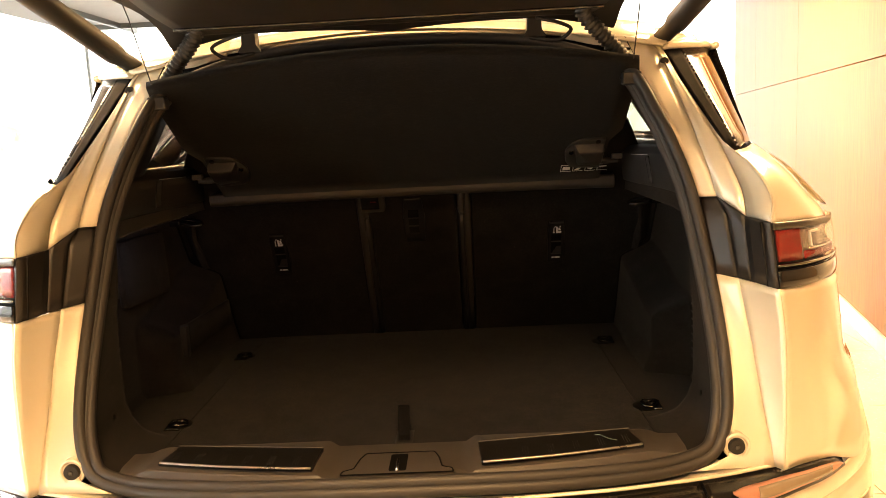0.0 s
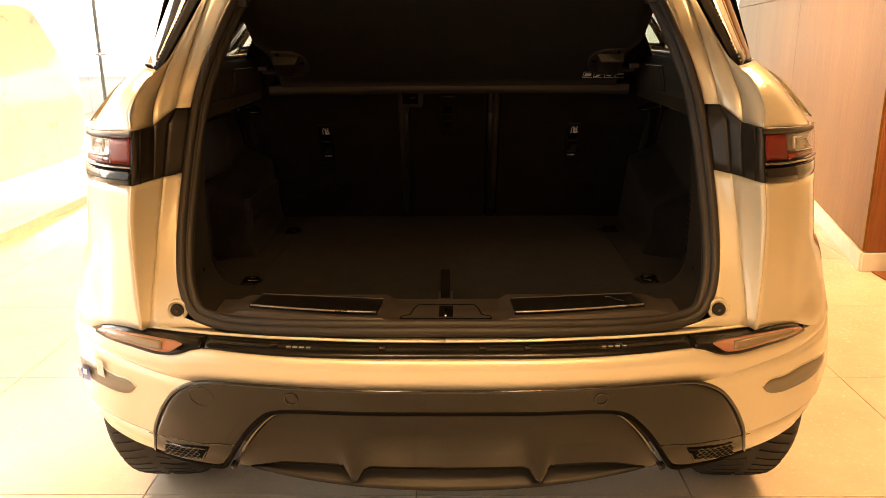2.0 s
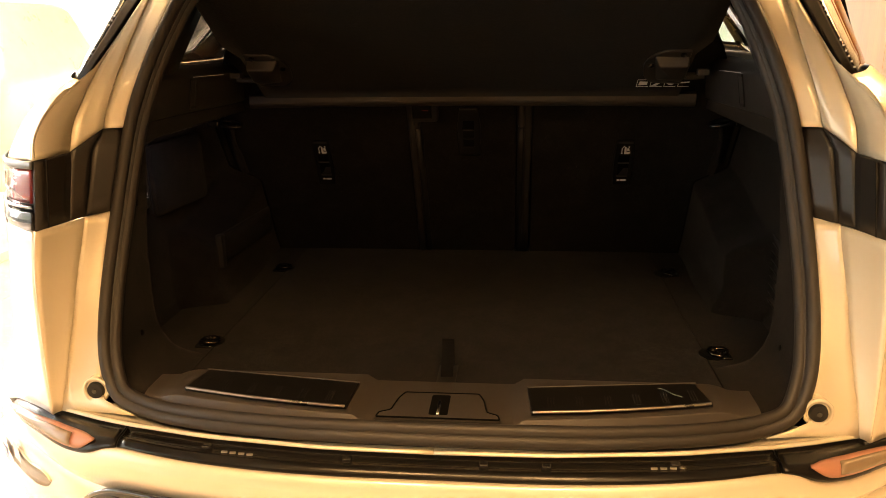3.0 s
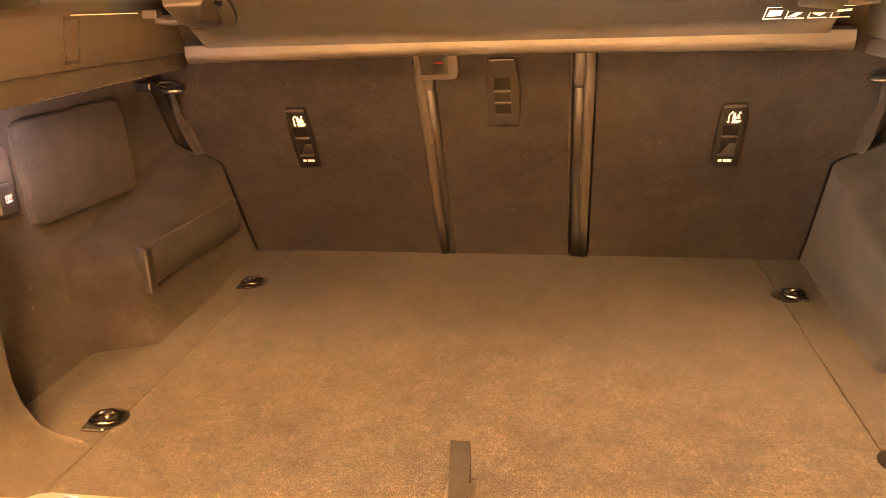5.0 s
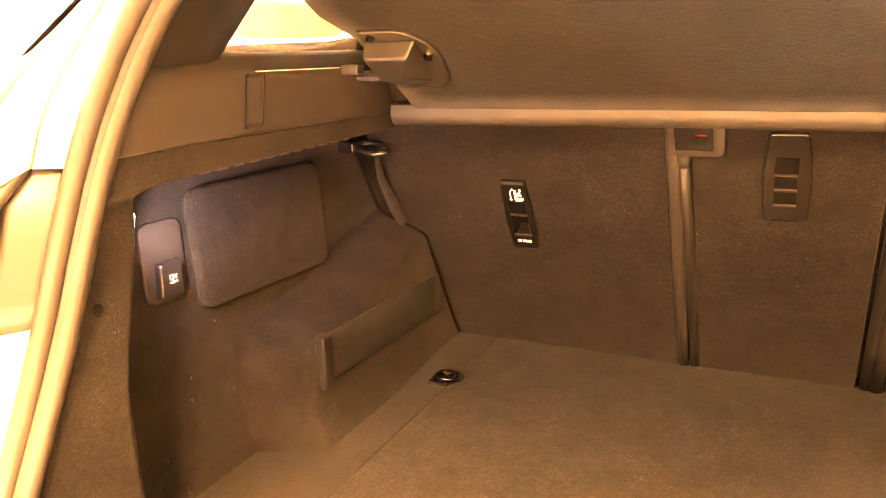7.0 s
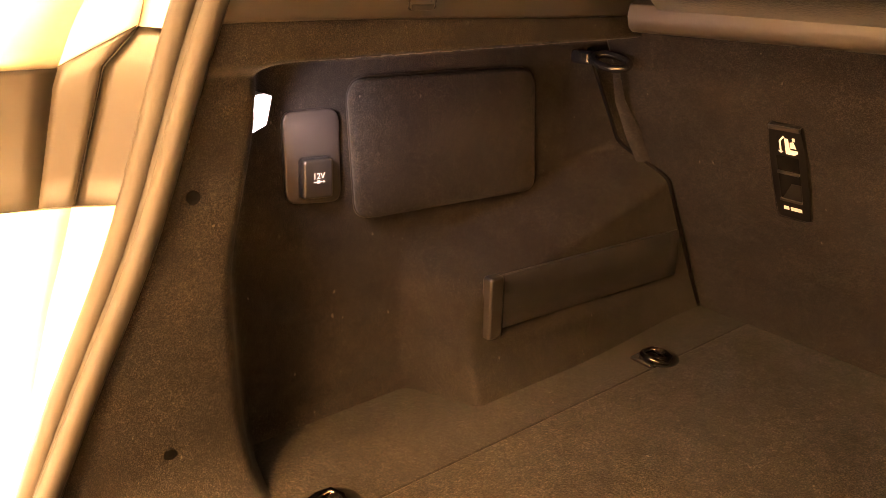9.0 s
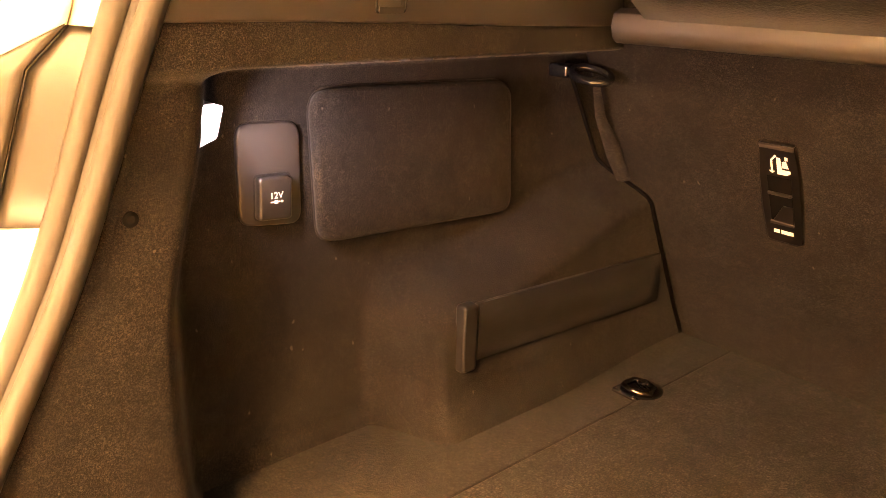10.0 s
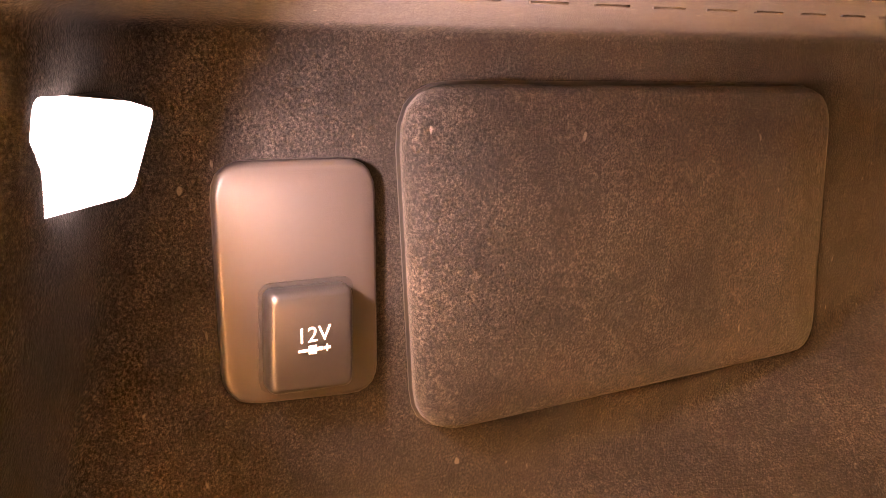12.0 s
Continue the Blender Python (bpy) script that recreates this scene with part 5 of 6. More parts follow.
def tether_plate(parent, x, lean):
    m = SEATM @ Matrix.Translation((x, sv(1.0005), 0.0)) @ Matrix.Rotation(radians(lean), 4, "Z")
    h = 0.064
    out = [(-0.018, h), (0.018, h), (0.0215, 0.02), (0.0215, -0.02), (0.019, -h), (-0.019, -h), (-0.0215, -0.02), (-0.0215, 0.02)]
    p = part("tether_cover", plate([tuple(q[:2]) for q in rounded([(a, b, 0) for a, b in out[::-1]], 0.004)], 0.004, m, rim=0.0015), BLK, parent, "black plastic child seat anchor cover", smooth=False)
    # The cover's opening is a flat plate coloured as shade.
    part("cover_opening", plate([(-0.0120, -0.036), (0.0120, -0.036), (0.0125, 0.024), (-0.0125, 0.024)], 0.0043, m), HOLE, p)
    part("cover_ramp", plate([(-0.0105, -0.035), (0.0125, -0.035), (0.0125, -0.012), (0.002, -0.012)], 0.0052, m, rim=0.0006), SATIN2, p)
    for v, h in ((0.003, 0.0014), (-0.0355, 0.0016)):
        part("cover_bar", plate([(-0.0125, v - h), (0.0125, v - h), (0.0125, v + h), (-0.0125, v + h)], 0.0068, m, rim=0.0008), GREYP, p)
    # Paler plastic puts the highlight of the top ledge into its colour.
    part("cover_ledge", plate([(-0.0175, 0.0585), (0.0175, 0.0585), (0.0175, 0.063), (-0.0175, 0.063)], 0.0058, m, rim=0.001), GREYP, p)
    bm = bmesh.new()
    for q in ([(-0.001, 0.028), (0.009, 0.028), (0.0125, 0.031), (0.0125, 0.034), (0.004, 0.034), (0.003, 0.048), (-0.001, 0.048)], [(0.0045, 0.0365), (0.011, 0.0365), (0.0085, 0.0455), (0.0045, 0.0435)], [(0.0075, 0.046), (0.0105, 0.046), (0.0105, 0.050), (0.0075, 0.050)],
              [(-0.0095, 0.031), (-0.0065, 0.028), (-0.0035, 0.031)], [(-0.0075, 0.031), (-0.0055, 0.031), (-0.0055, 0.044), (-0.0075, 0.044)], [(-0.0075, 0.044), (-0.0055, 0.044), (-0.0005, 0.0495), (-0.0025, 0.051)]):
        plate(q, 0.0003, m @ Matrix.Translation((0, 0, 0.0041)), bm)
    part("seat_symbol", bm, WHITE, p, "white child seat pictogram")
    bm = bmesh.new()
    for a, b in ((-0.0105, -0.0045), (-0.0025, 0.0105)):
        plate([(a, -0.0510), (b, -0.0510), (b, -0.0462), (a, -0.0462)], 0.0003, m @ Matrix.Translation((0, 0, 0.0041)), bm)
    part("print_bars", bm, WHITE, p, "white printed bars")


def backrest(name, label, x0, x1, x2, x3):
    """x0, x1: bottom edges; x2, x3: top edges."""
    o = thing(name, label, "seat back", ((x0 + x1) / 2, 0.9, 0.745), "rear seat backs")
    inv = Matrix.Translation((-(x0 + x1) / 2, -0.9, -0.745))
    w0, w1 = (x0 - 0.012 if x0 < -0.5 else x0), (x1 + 0.012 if x1 > 0.5 else x1)
    pts = rounded([(x0, -0.005, 0), (x1, -0.005, 0), (w1, sv(1.165), 0), (x3, sv(1.30), 0), (x2, sv(1.30), 0), (w0, sv(1.165), 0)], [0.012, 0.012, 0.02, 0.05, 0.05, 0.02])
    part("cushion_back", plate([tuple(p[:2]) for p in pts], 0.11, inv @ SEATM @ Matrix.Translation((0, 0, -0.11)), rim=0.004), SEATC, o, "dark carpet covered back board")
    return o


def seats():
    a = backrest("seat_back", "dark carpet seat back with child seat anchor", -0.560, -0.1385, -0.510, -0.1425)
    b = backrest("seat_back", "narrow dark carpet centre seat back with release handle", -0.111, 0.1035, -0.112, 0.104)
    c = backrest("seat_back", "dark carpet seat back with child seat anchor", 0.142, 0.560, 0.137, 0.510)
    for o, x, lean in ((a, -0.354, 0.0), (c, 0.354, 0.0)):
        before = set(scene.objects)
        tether_plate(o, x, lean)
        for k in set(scene.objects) - before:
            if k.parent == o:
                k.matrix_local = Matrix.Translation(-o.location)
    for o, xa, xb, w in ((a, -0.1345, -0.131, 0.0085), (c, 0.1295, 0.1335, 0.0085)):
        pts = [SEATM @ Vector((xa + (xb - xa) * t, sv(0.742) + (sv(1.29) - sv(0.742)) * t, 0.002)) - o.location for t in np.linspace(0, 1, 6)]
        part("edge_bead", tube(pts, w, 10, squash=0.6), GREYP, o, "grey plastic edge bead", smooth=True)
    for s in (-1, 1):
        x = 0.117 if s > 0 else -0.1175
        pts = [SEATM @ Vector((x + (-0.003 if s < 0 else 0.0) * t, sv(0.745) + (sv(1.09) - sv(0.745)) * t, -0.004)) - b.location for t in np.linspace(0, 1, 5)]
        part("gap_filler", tube(pts, 0.0085, 8), RUBBER, b, "dark gap strip", smooth=True)
        top = [SEATM @ Vector((x - 0.003 * (s < 0), sv(z), 0.001)) - b.location for z in (1.088, 1.10, 1.20)]
        part("gap_cap", tube(top, [0.006, 0.0095, 0.0095], 8, squash=0.7), GREYP, b, smooth=True)
    # Added plates stop cabin light from leaking through the seat gaps.
    for x0, x1 in ((-0.1415, -0.1122), (0.1042, 0.1368)):
        part("gap_light_stop", plate([(x0, sv(0.745)), (x1, sv(0.745)), (x1, sv(1.295)), (x0, sv(1.295))], 0.010, Matrix.Translation(-b.location) @ SEATM @ Matrix.Translation((0, 0, -0.030))), RUBBER, b)
    # release lever bezel with red marker
    m = Matrix.Translation(-b.location) @ SEATM
    bez = part("lever_bezel", plate([tuple(p[:2]) for p in rounded([(-0.130, sv(1.107), 0), (-0.070, sv(1.107), 0), (-0.067, sv(1.17), 0), (-0.130, sv(1.17), 0)], [0.004, 0.010, 0.004, 0.004])], 0.010, m, rim=0.003), GREYP, b, "grey seat release bezel with red marker")
    part("lever_recess", plate([(-0.127, sv(1.1165)), (-0.084, sv(1.1165)), (-0.084, sv(1.165)), (-0.127, sv(1.165))], 0.0104, m), GLOSS, bez)
    part("red_marker", plate([(-0.105, sv(1.1345)), (-0.091, sv(1.1345)), (-0.091, sv(1.1362)), (-0.105, sv(1.1362))], 0.0112, m), REDP, bez, "red marker")
    out = [(-0.022, sv(1.136)), (0.019, sv(1.136)), (0.0255, sv(1.09)), (0.0225, sv(1.023)), (-0.0255, sv(1.023)), (-0.0285, sv(1.09))]
    h = part("release_handle", plate([tuple(p[:2]) for p in rounded([(x, y, 0) for x, y in out[::-1]], 0.004)], 0.005, m, rim=0.002), SATIN2, b, "brown grey plastic release handle plate")
    # Opening and recesses are flat dark plates, their shade put in as colour.
    part("handle_opening", plate([(-0.0165, sv(1.087)), (0.0105, sv(1.087)), (0.0105, sv(1.107)), (-0.0145, sv(1.107))], 0.0056, m), HOLE, h)
    for z0, z1 in ((1.046, 1.064), (1.067, 1.085)):
        part("handle_recess", plate([(-0.0155, sv(z0)), (0.0095, sv(z0)), (0.0095, sv(z1)), (-0.0155, sv(z1))], 0.0053, m), BLK, h)
    for z in (1.0855, 1.0652, 1.0445):
        part("handle_bar", plate([(-0.0155, sv(z) - 0.0011), (0.0095, sv(z) - 0.0011), (0.0095, sv(z) + 0.0013), (-0.0155, sv(z) + 0.0013)], 0.0085, m, rim=0.001), GREYP, h)


seats()


# ---- parcel shelf, lifted ----
SH0, SH1 = Vector((0, 0.612, 1.164)), Vector((0, 0.262, 1.402))


def shelf():
    o = thing("parcel_shelf", "dark cloth parcel shelf lifted up on its cords", "parcel shelf", (0, 0.62, 1.15))
    L = lambda v: Vector(v) - o.location
    bm = bmesh.new()
    n = 25
    rows = []
    for t in (0.0, 0.1, 0.3, 0.38, 0.43, 0.48, 0.55, 0.7, 0.8, 0.88, 0.93, 0.97, 1.0):
        w = 0.441 + 0.025 * step(0.36, 0.50, t) - 0.006 * step(0.93, 1.0, t)
        p = SH0.lerp(SH1, t)
        row = []
        for k in range(n):
            x = -1 + 2 * k / (n - 1)
            crown = 0.040 * step(0.45, 1.0, t) * (1 - x * x)
            row.append(L((x * w, p.y + 0.3 * crown * -1 - 0.005 * step(0.9, 1, t), p.z + crown)))
        rows.append(row)
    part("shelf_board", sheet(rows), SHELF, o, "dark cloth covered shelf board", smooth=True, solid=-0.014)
    bar = [(y, z) for y, z in ((0.618, 1.142), (0.612, 1.146), (0.608, 1.157), (0.610, 1.170), (0.622, 1.175), (0.634, 1.168), (0.636, 1.150), (0.630, 1.142))]
    bm = sheet([[L((x, y, z + 0.004 * (1 - (x / 0.48) ** 2))) for y, z in bar] for x in np.linspace(-0.478, 0.478, 17)], close=True)
    bm.verts.ensure_lookup_table()
    k = len(bar)
    bm.faces.new([bm.verts[i] for i in range(k)])
    bm.faces.new([bm.verts[len(bm.verts) - k + i] for i in range(k)])
    part("front_rail", bm, worn("pale_vinyl_edge", (0.0150, 0.0126, 0.0104), 0.55, 900, 0, 0.05, 0.3), o, "grey vinyl front edge of the shelf", smooth=False, bevel=0.002, segs=1)
    d = (SH1 - SH0).normalized()
    for s in (1, -1):
        down = Vector((1, 0, 0)).cross(d)
        on = lambda x, k, h: L(Vector((s * x, 0, 0)) + SH0 + d * k + down * h)

        def prism(rings):
            bm = bmesh.new()
            vs = [[bm.verts.new(q) for q in r] for r in rings]
            for a, b in zip(vs, vs[1:]):
                for k in range(len(a)):
                    bm.faces.new((a[k - 1], a[k], b[k], b[k - 1]))
            bm.faces.new(vs[0][::-1])
            bm.faces.new(vs[-1])
            return bm
        flat = rounded([(0.434, 0.177, 0), (0.374, 0.177, 0), (0.349, 0.140, 0), (0.356, 0.084, 0), (0.374, 0.062, 0), (0.434, 0.058, 0)], [0.004, 0.022, 0.02, 0.014, 0.014, 0.004])
        br = part("pivot_bracket", prism([[on(q.x, q.y, h) for q in flat] for h in (-0.002, 0.0045)]), SATIN, o, "dark plastic pivot bracket", bevel=0.002)
        wedge = [[on(x, k, h) for x, k in c] for h, c in ((0.003, ((0.433, 0.160), (0.366, 0.162), (0.380, 0.074), (0.433, 0.062))), (0.024, ((0.431, 0.154), (0.374, 0.154), (0.399, 0.114), (0.431, 0.110))))]
        part("pivot_block", prism(wedge), BRACK, br, "grey wedge-shaped pivot block", bevel=0.004, segs=3)
        for x, k in ((0.418, 0.168), (0.364, 0.131)):
            sc = part("screw", tube([on(x, k, 0.003), on(x, k, 0.0085)], [0.0058, 0.0048], 14), CHROMEB, br, "dark steel screw")
            part("screw_slot", tube([on(x - 0.003, k, 0.0087), on(x + 0.003, k, 0.0087)], 0.0008, 5), HOLE, sc)
        part("pivot_pin", tube([on(0.428, 0.100, 0.010), on(0.445, 0.098, 0.010), on(0.470, 0.098, 0.010)], [0.008, 0.008, 0.006], 10), DARKP, br)
        part("pin_cap", block(*L((s * 0.452, 0.494, 1.214)), *L((s * 0.474, 0.510, 1.226))), BRACK, br, bevel=0.002)
        part("corner_clip", block(*(L((s * 0.432, 0.270, 1.362))), *(L((s * 0.468, 0.294, 1.386)))), DARKP, o, "dark corner clip", bevel=0.004)
        part("lift_cord", tube([L((s * 0.450, 0.262, 1.405)), L((s * 0.448, 0.18, 1.52)), L((s * 0.445, 0.10, 1.60))], 0.0012, 5), GREYP, o, "thin lifting cord")
    m = basis(L(Vector((0.401, 0, 0)) + SH0.lerp(SH1, 0.133)), (1, 0, 0), d)
    for k, w in enumerate((0.030, 0.025, 0.027, 0.022)):
        x = -0.041 + 0.0275 * k
        bm = bmesh.new()
        z = Matrix.Translation((x, 0, 0.0007))
        for q in ([(-0.012, -0.014), (0.012, -0.014), (0.012, -0.0125), (-0.012, -0.0125)], [(-0.012, 0.0125), (0.012, 0.0125), (0.012, 0.014), (-0.012, 0.014)], [(-0.012, -0.014), (-0.0108, -0.014), (-0.0108, 0.014), (-0.012, 0.014)]):
            plate([(a, b) for a, b in q], 0.0002, m @ z, bm)
        shapes = ([(-0.008, -0.008), (0.009, -0.006), (0.009, 0.006), (-0.007, 0.007)], [(-0.010, -0.010), (0.008, 0.010), (0.009, 0.003), (0.0, -0.010)], [(-0.008, -0.003), (0.002, -0.009), (0.010, 0.001), (0.004, 0.009), (-0.003, 0.003)], [(-0.009, 0.004), (0.009, 0.006), (0.009, 0.001), (-0.009, -0.001)])
        plate(shapes[k], 0.0002, m @ z, bm)
        part("label", bm, WHITE, o, "white pictogram label")


shelf()


# ---- cabin shell, tailgate, struts ----
def cabin():
    o = thing("cabin_lining", "dark cloth roof lining and cabin floor", "car interior", (0, 1.4, 1.4))
    L = lambda x, y, z: Vector((x, y - 1.4, z - 1.4))
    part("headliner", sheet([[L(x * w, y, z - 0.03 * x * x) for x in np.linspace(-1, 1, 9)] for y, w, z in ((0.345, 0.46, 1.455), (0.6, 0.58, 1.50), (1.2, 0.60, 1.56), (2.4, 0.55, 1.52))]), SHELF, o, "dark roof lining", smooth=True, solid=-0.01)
    part("cabin_floor", block(*L(-0.85, 1.0, 0.44), *L(0.85, 3.1, 0.50)), SATIN, o)
    part("dashboard", block(*L(-0.7, 2.75, 0.5), *L(0.7, 3.05, 1.05)), SATIN, o, bevel=0.05)
    for s in (1, -1):
        part("boot_outer_skin", sheet([[L(s * 0.625, y + 0.4 * (z - 0.70), z) for y in (0.10, 0.35, 0.75)] for z in (0.70, 0.80, 1.22)]), DARKP, o)
        part("door_lining", sheet([[L(s * 0.80, y, z) for y in (0.95, 1.8, 3.0)] for z in (0.5, 0.9, 1.24)]), SATIN, o)
    part("boot_underside", block(*L(-0.64, 0.02, 0.69), *L(0.64, 1.20, 0.715)), DARKP, o)
    part("seat_base", block(*L(-0.66, 1.06, 0.50), *L(0.66, 1.50, 0.80)), SATIN, o)
    for x in (-0.36, 0.36):
        seat = thing("front_seat", "dark front seat with headrest", "car seat", (x, 1.75, 0.5), "front seats")
        part("backrest", block(-0.25, 0.0, 0.2, 0.25, 0.14, 0.75), SEATC, seat, bevel=0.05)
        part("headrest", block(-0.13, 0.02, 0.79, 0.13, 0.12, 0.95), SEATC, seat, bevel=0.04)
        part("cushion", block(-0.25, 0.1, 0.0, 0.25, 0.62, 0.2), SEATC, seat, bevel=0.05)


cabin()


def tailgate():
    edge = lambda y, z, w: [(-w, y + 0.03, z - 0.020), (-0.30, y + 0.008, z + 0.002), (-0.16, y, z + 0.003), (-0.06, y - 0.004, z - 0.002), (0, y - 0.004, z - 0.006), (0.06, y - 0.004, z - 0.002), (0.16, y, z + 0.003), (0.30, y + 0.008, z + 0.002), (w, y + 0.03, z - 0.020)]
    wide = lambda y, z, w, dy, dz: [(-w, y + dy, z + dz), (-0.72 * w, y + 0.3 * dy, z + 0.3 * dz), (-0.4 * w, y + 0.1 * dy, z), (-0.15 * w, y, z), (0, y, z), (0.15 * w, y, z), (0.4 * w, y + 0.1 * dy, z), (0.72 * w, y + 0.3 * dy, z + 0.3 * dz), (w, y + dy, z + dz)]
    under = loft([edge(0.310, 1.4935, 0.43), wide(0.24, 1.518, 0.45, 0.03, 0.012), wide(0.08, 1.58, 0.53, 0.05, 0.02), wide(-0.36, 1.79, 0.66, 0.06, 0.05), wide(-0.72, 1.97, 0.62, 0.10, 0.03)], 41, 26)
    upper = loft([edge(0.315, 1.500, 0.43), wide(0.24, 1.560, 0.46, 0.03, 0.012), wide(0.08, 1.64, 0.54, 0.05, 0.02), wide(-0.36, 1.84, 0.67, 0.06, 0.05), wide(-0.72, 1.98, 0.63, 0.10, 0.03)], 41, 26)
    g = part("tailgate", under, DARKP, CAR, "dark lined underside of the open tailgate", smooth=True)
    part("outer_skin", upper, PAINT, g, "champagne painted outer skin of the tailgate", smooth=True)
    part("gate_trim", loft([wide(0.255, 1.497, 0.36, 0.02, 0.0), wide(0.23, 1.508, 0.40, 0.02, 0.004), wide(0.07, 1.566, 0.46, 0.05, 0.016), wide(-0.35, 1.765, 0.56, 0.05, 0.035)], 33, 16), SATIN, g, "raised inner trim of the tailgate", smooth=True, solid=0.004)
    part("trim_line", tube([Vector(p) + Vector((0, -0.002, -0.004)) for p in spline(wide(0.235, 1.505, 0.395, 0.02, 0.003), 40)], 0.0035, 6), GLOSS, g, smooth=True)
    part("roof_flange", loft([[(-0.50, 0.36, 1.445), (-0.27, 0.355, 1.482), (0, 0.355, 1.498), (0.27, 0.355, 1.482), (0.50, 0.36, 1.445)], [(-0.52, 0.42, 1.47), (-0.27, 0.42, 1.508), (0, 0.42, 1.525), (0.27, 0.42, 1.508), (0.52, 0.42, 1.47)]], 25, 4), PAINT, CAR, "champagne painted roof flange over the opening", smooth=True, solid=0.003)
    for s in (1, -1):
        part("gas_strut", tube([(s * 0.530, 0.47, 1.430), (s * 0.535, 0.43, 1.450), (s * 0.550, 0.37, 1.472), (s * 0.554, 0.35, 1.480), (s * 0.66, -0.10, 1.665)], [0.012, 0.017, 0.017, 0.022, 0.022], 12), RUBBER, CAR, "black tailgate strut", smooth=True)
        part("hinge", plate([tuple(p[:2]) for p in rounded([(-0.024, 0, 0), (0.024, 0, 0), (0.014, 0.014, 0), (0.013, 0.055, 0), (-0.013, 0.055, 0), (-0.014, 0.014, 0)], 0.004)], 0.03, basis((s * 0.275, 0.345, 1.463), (1, 0, 0), (0, 0, 1))), DARKP, CAR, "dark tailgate hinge", bevel=0.004)
        pts = spline([(s * 0.448, 0.318, 1.400), (s * 0.438, 0.308, 1.416), (s * 0.404, 0.290, 1.452), (s * 0.366, 0.270, 1.488), (s * 0.345, 0.25, 1.53)], 72)
        part("wiring_boot", tube(pts, [0.0125 if k % 3 else 0.0165 for k in range(72)], 10), RUBBER, CAR, "ribbed rubber wiring boot", smooth=True)
        part("cable", tube(spline([(s * 0.265, 0.318, 1.462), (s * 0.30, 0.314, 1.455), (s * 0.325, 0.31, 1.456), (s * 0.342, 0.30, 1.472), (s * 0.318, 0.29, 1.484), (s * 0.275, 0.28, 1.494)], 30), 0.0038, 6), RUBBER, CAR, "thin black cable", smooth=True)
        part("flange_plate", sheet([[(s * 0.33, 0.352, 1.462), (s * 0.42, 0.356, 1.440), (s * 0.50, 0.372, 1.412)], [(s * 0.33, 0.380, 1.492), (s * 0.42, 0.385, 1.482), (s * 0.52, 0.400, 1.455)], [(s * 0.33, 0.400, 1.510), (s * 0.42, 0.41, 1.503), (s * 0.53, 0.43, 1.490)]]), PAINT, CAR, "champagne painted corner of the roof flange", smooth=True, solid=0.002)


tailgate()


# ---- other things in the showroom ----
def counter():
    o = thing("display_pod", "white glossy display pod standing on the floor", "counter", (2.8, 2.35, 0))
    rows = []
    for z, k in ((0.03, 0.02), (0.06, 0.0), (0.4, 0.03), (0.8, 0.10), (1.05, 0.18), (1.08, 0.22)):
        rows.append([Vector((p[0], p[1], z)) for p in rounded([(-0.44 + k, -0.30 + k, 0), (0.5, -0.30 + k, 0), (0.5, 0.24, 0), (-0.44 + k, 0.24, 0)], 0.10)])
    bm = sheet(rows, close=True)
    bm.verts.ensure_lookup_table()
    c = len(rows[0])
    bm.faces.new([bm.verts[len(bm.verts) - c + i] for i in range(c)])
    part("pod_shell", bm, worn("white_gloss_shell", (0.82, 0.81, 0.78), 0.2, 300), o, smooth=True)
    part("pod_base", block(-0.36, -0.22, 0, 0.48, 0.22, 0.03), DARKP, o)


counter()


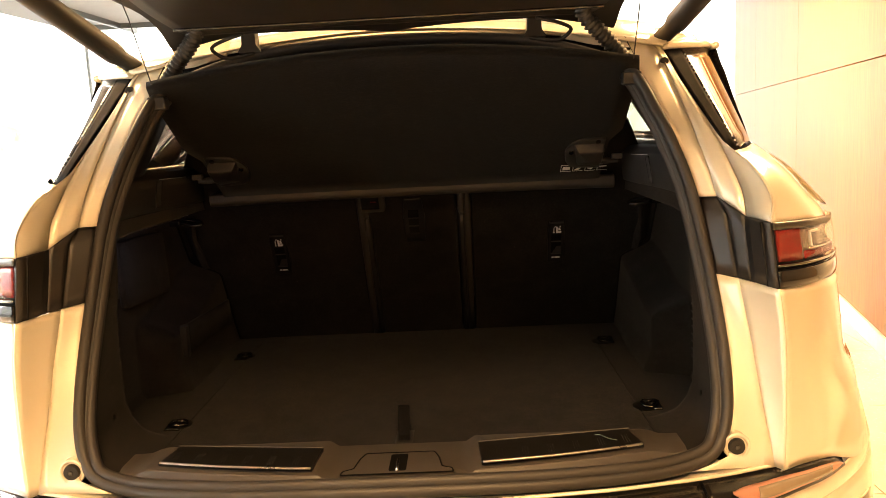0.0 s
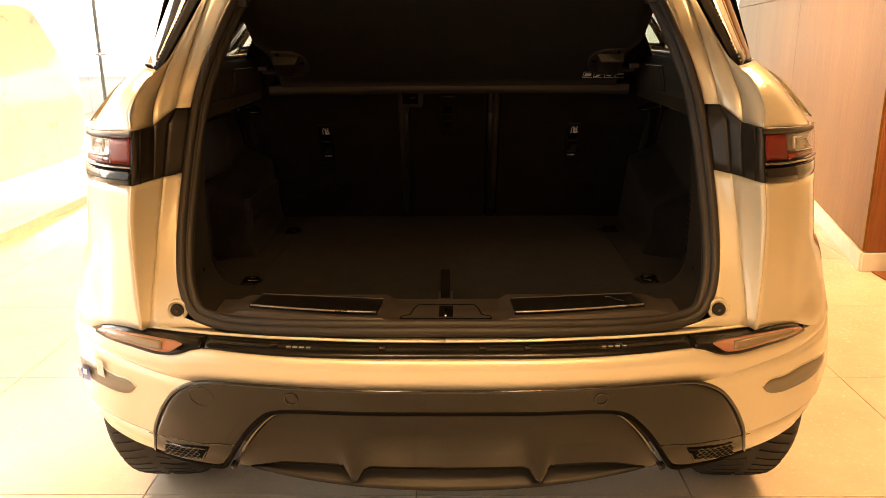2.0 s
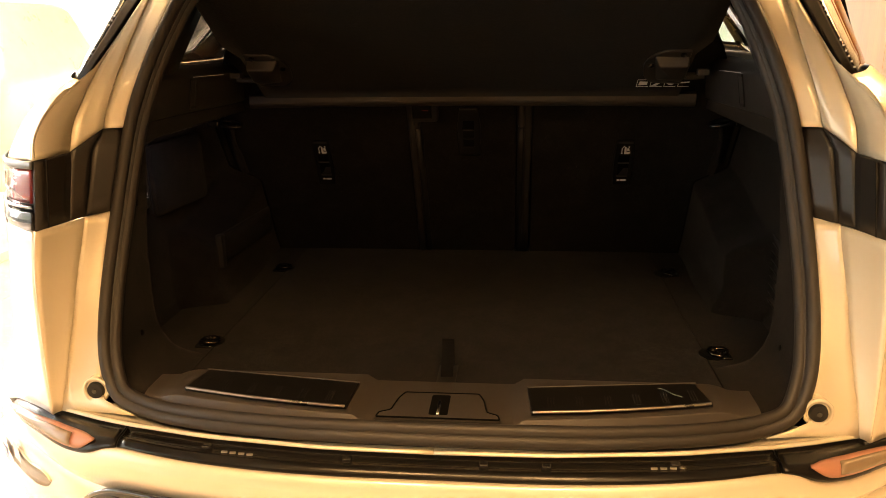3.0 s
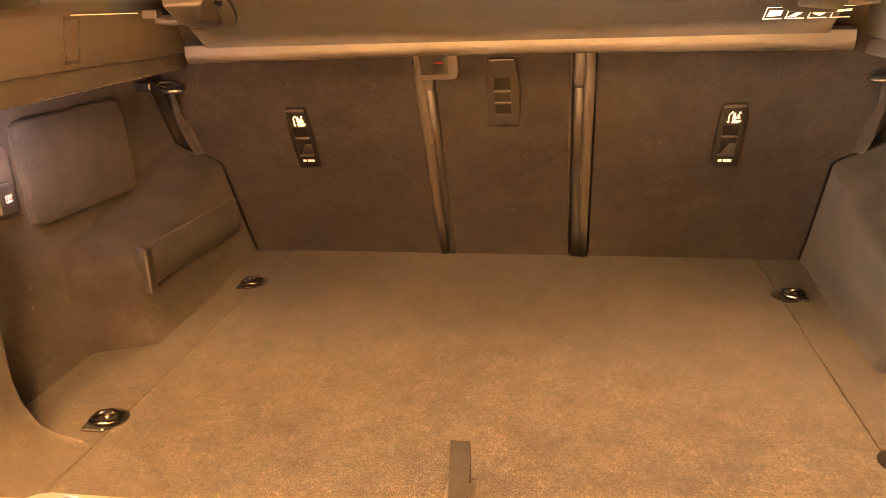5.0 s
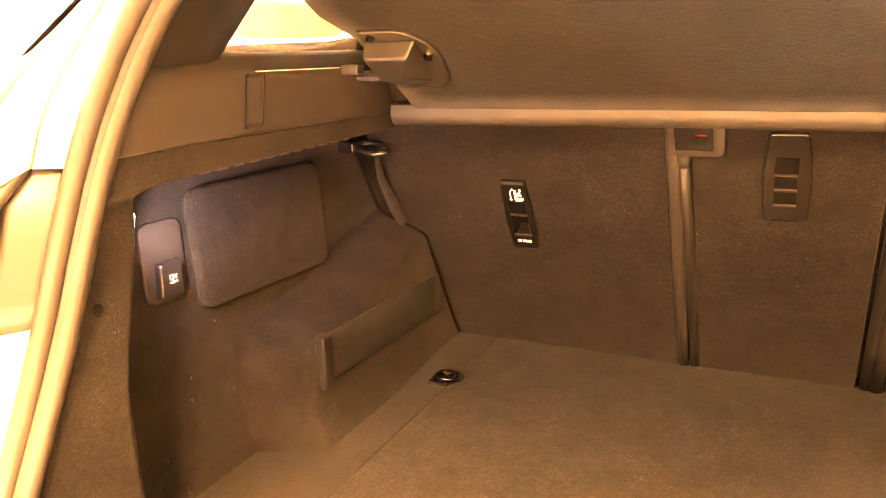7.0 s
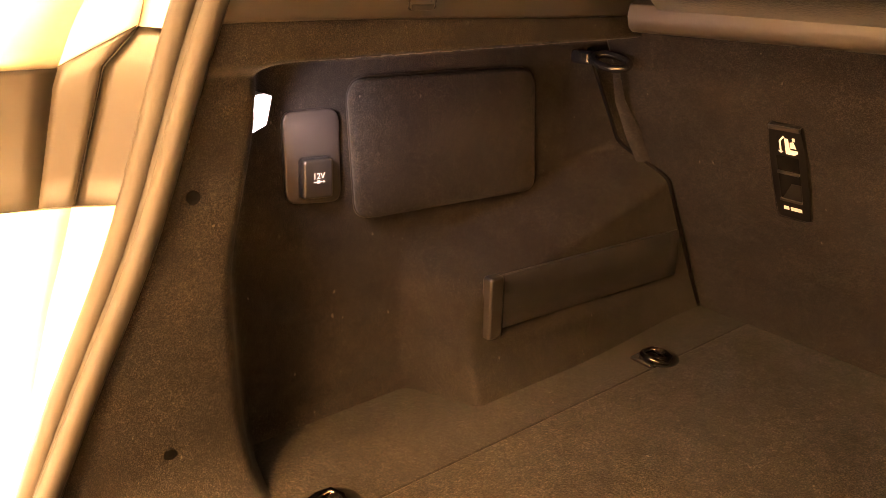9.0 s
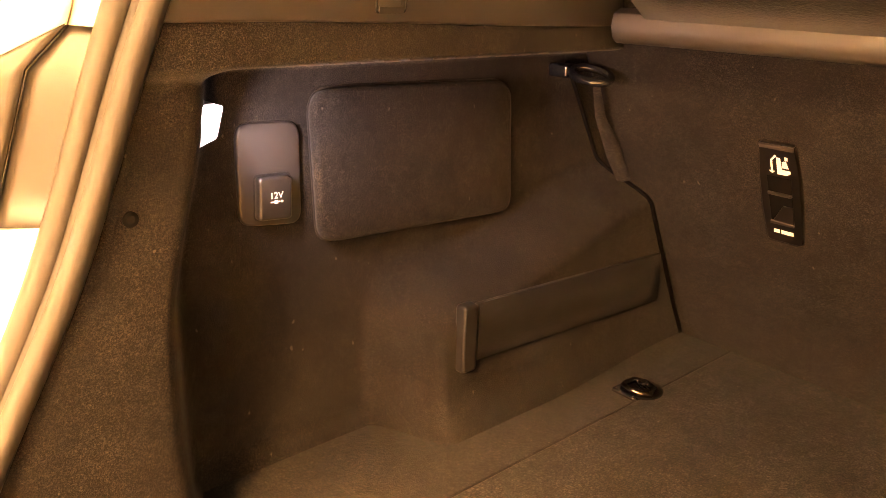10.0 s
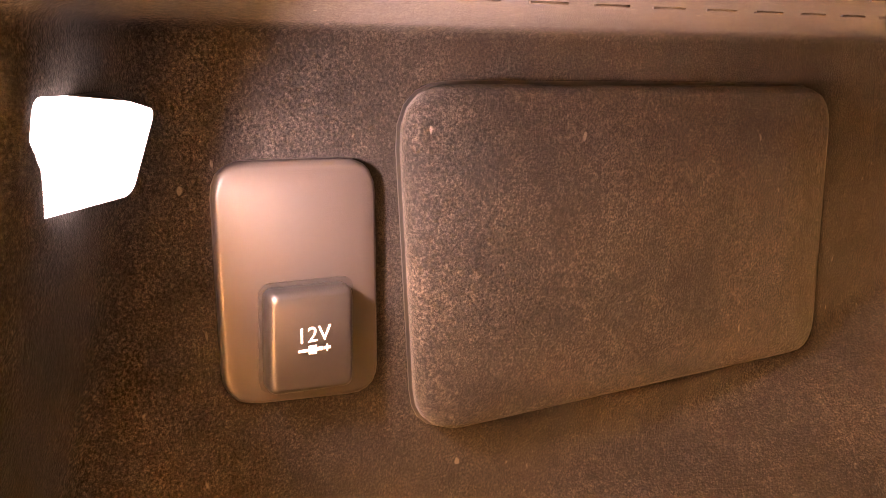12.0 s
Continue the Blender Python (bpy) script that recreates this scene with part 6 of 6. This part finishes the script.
def neighbour():
    """A second pale car on a low platform beside the window."""
    p = thing("platform", "low white display platform", "platform", (-4.1, 4.4, 0))
    part("slab", block(-1.0, -1.37, 0, 1.15, 1.6, 0.05), WALLW, p, bevel=0.004)
    part("edge_strip", block(-1.01, -1.384, 0, 1.16, -1.371, 0.052), WALLW, p, "white edge strip")
    part("edge_strip", block(1.151, -1.37, 0, 1.164, 1.6, 0.052), WALLW, p)
    c = thing("parked_car", "pale silver car standing on a display platform", "car", (-4.35, 4.15, 0.05))
    rows = []
    for z, w in ((0.30, 0.72), (0.45, 0.84), (0.75, 0.88), (0.95, 0.84), (1.02, 0.76), (1.40, 0.60), (1.45, 0.50)):
        rows.append([Vector((q[0], q[1], z)) for q in rounded([(-w, -1.25 + 0.35 * max(0, z - 0.95), 0), (w, -1.25 + 0.35 * max(0, z - 0.95), 0), (w, 2.6, 0), (-w, 2.6, 0)], 0.22)])
    bm = sheet(rows, close=True)
    bm.verts.ensure_lookup_table()
    k = len(rows[0])
    bm.faces.new([bm.verts[len(bm.verts) - k + i] for i in range(k)])
    part("body", bm, worn("pale_silver_paint", (0.84, 0.84, 0.83), 0.3, 300, 0.2, 0.04, 0.0, Coat_Weight=1.0), c, smooth=True)
    for s in (-1,):
        # Tyre colour is raised to grey to carry the strong daylight on it.
        w = part("wheel", sheet([[Vector((dx, rr * math.cos(a), rr * math.sin(a))) for dx, rr in ((-0.10, 0.285), (-0.12, 0.31), (-0.09, 0.35), (0.09, 0.35), (0.12, 0.31), (0.11, 0.285))] for a in np.linspace(0, 2 * math.pi, 49)]), worn("daylit_tyre_rubber", (0.09, 0.095, 0.10), 0.6, 200), c, "tyre coloured grey for the daylight on it, silver alloy rim", smooth=True)
        w.location = (s * 0.80, -0.79, 0.35)
        bm = bmesh.new()
        for q in range(5):
            a = 2 * math.pi * q / 5
            tube([(s * 0.10, 0.03 * math.cos(a), 0.03 * math.sin(a)), (s * 0.105, 0.14 * math.cos(a), 0.14 * math.sin(a)), (s * 0.10, 0.28 * math.cos(a), 0.28 * math.sin(a))], [0.045, 0.03, 0.04], 8, bm)
        tube([(s * 0.105, 0.288 * math.cos(a), 0.288 * math.sin(a)) for a in np.linspace(0, 2 * math.pi, 41)[:-1]], 0.022, 8, bm, closed=True)
        part("rim", bm, worn("pale_alloy", (0.78, 0.79, 0.80), 0.32, 200, 0.2, 0.05, 0.0), w, smooth=True)
        part("brake_disc", tube([(s * 0.02, 0, 0), (s * 0.04, 0, 0)], 0.17, 32), ALLOY, w, smooth=True)


neighbour()
bpy.data.objects["parked_car"].matrix_world = pose(-4.25, 4.12, 0.05, 0, 0, 90)


# ---- floor tiles ----
def tiles():
    floor = bpy.data.objects["floor"]
    t, j = 0.80, 0.004
    bm = block(-(t - j) / 2, -(t - j) / 2, -0.012, (t - j) / 2, (t - j) / 2, 0.0)
    me = bpy.data.meshes.new("tile")
    bm.to_mesh(me)
    bm.free()
    me.materials.append(TILE)
    for a in range(-7, 6):
        for b in range(-6, 15):
            o = new("tile", me)
            o.parent = floor
            o.location = (a * t + 0.30, b * t + 0.10, 0)


tiles()
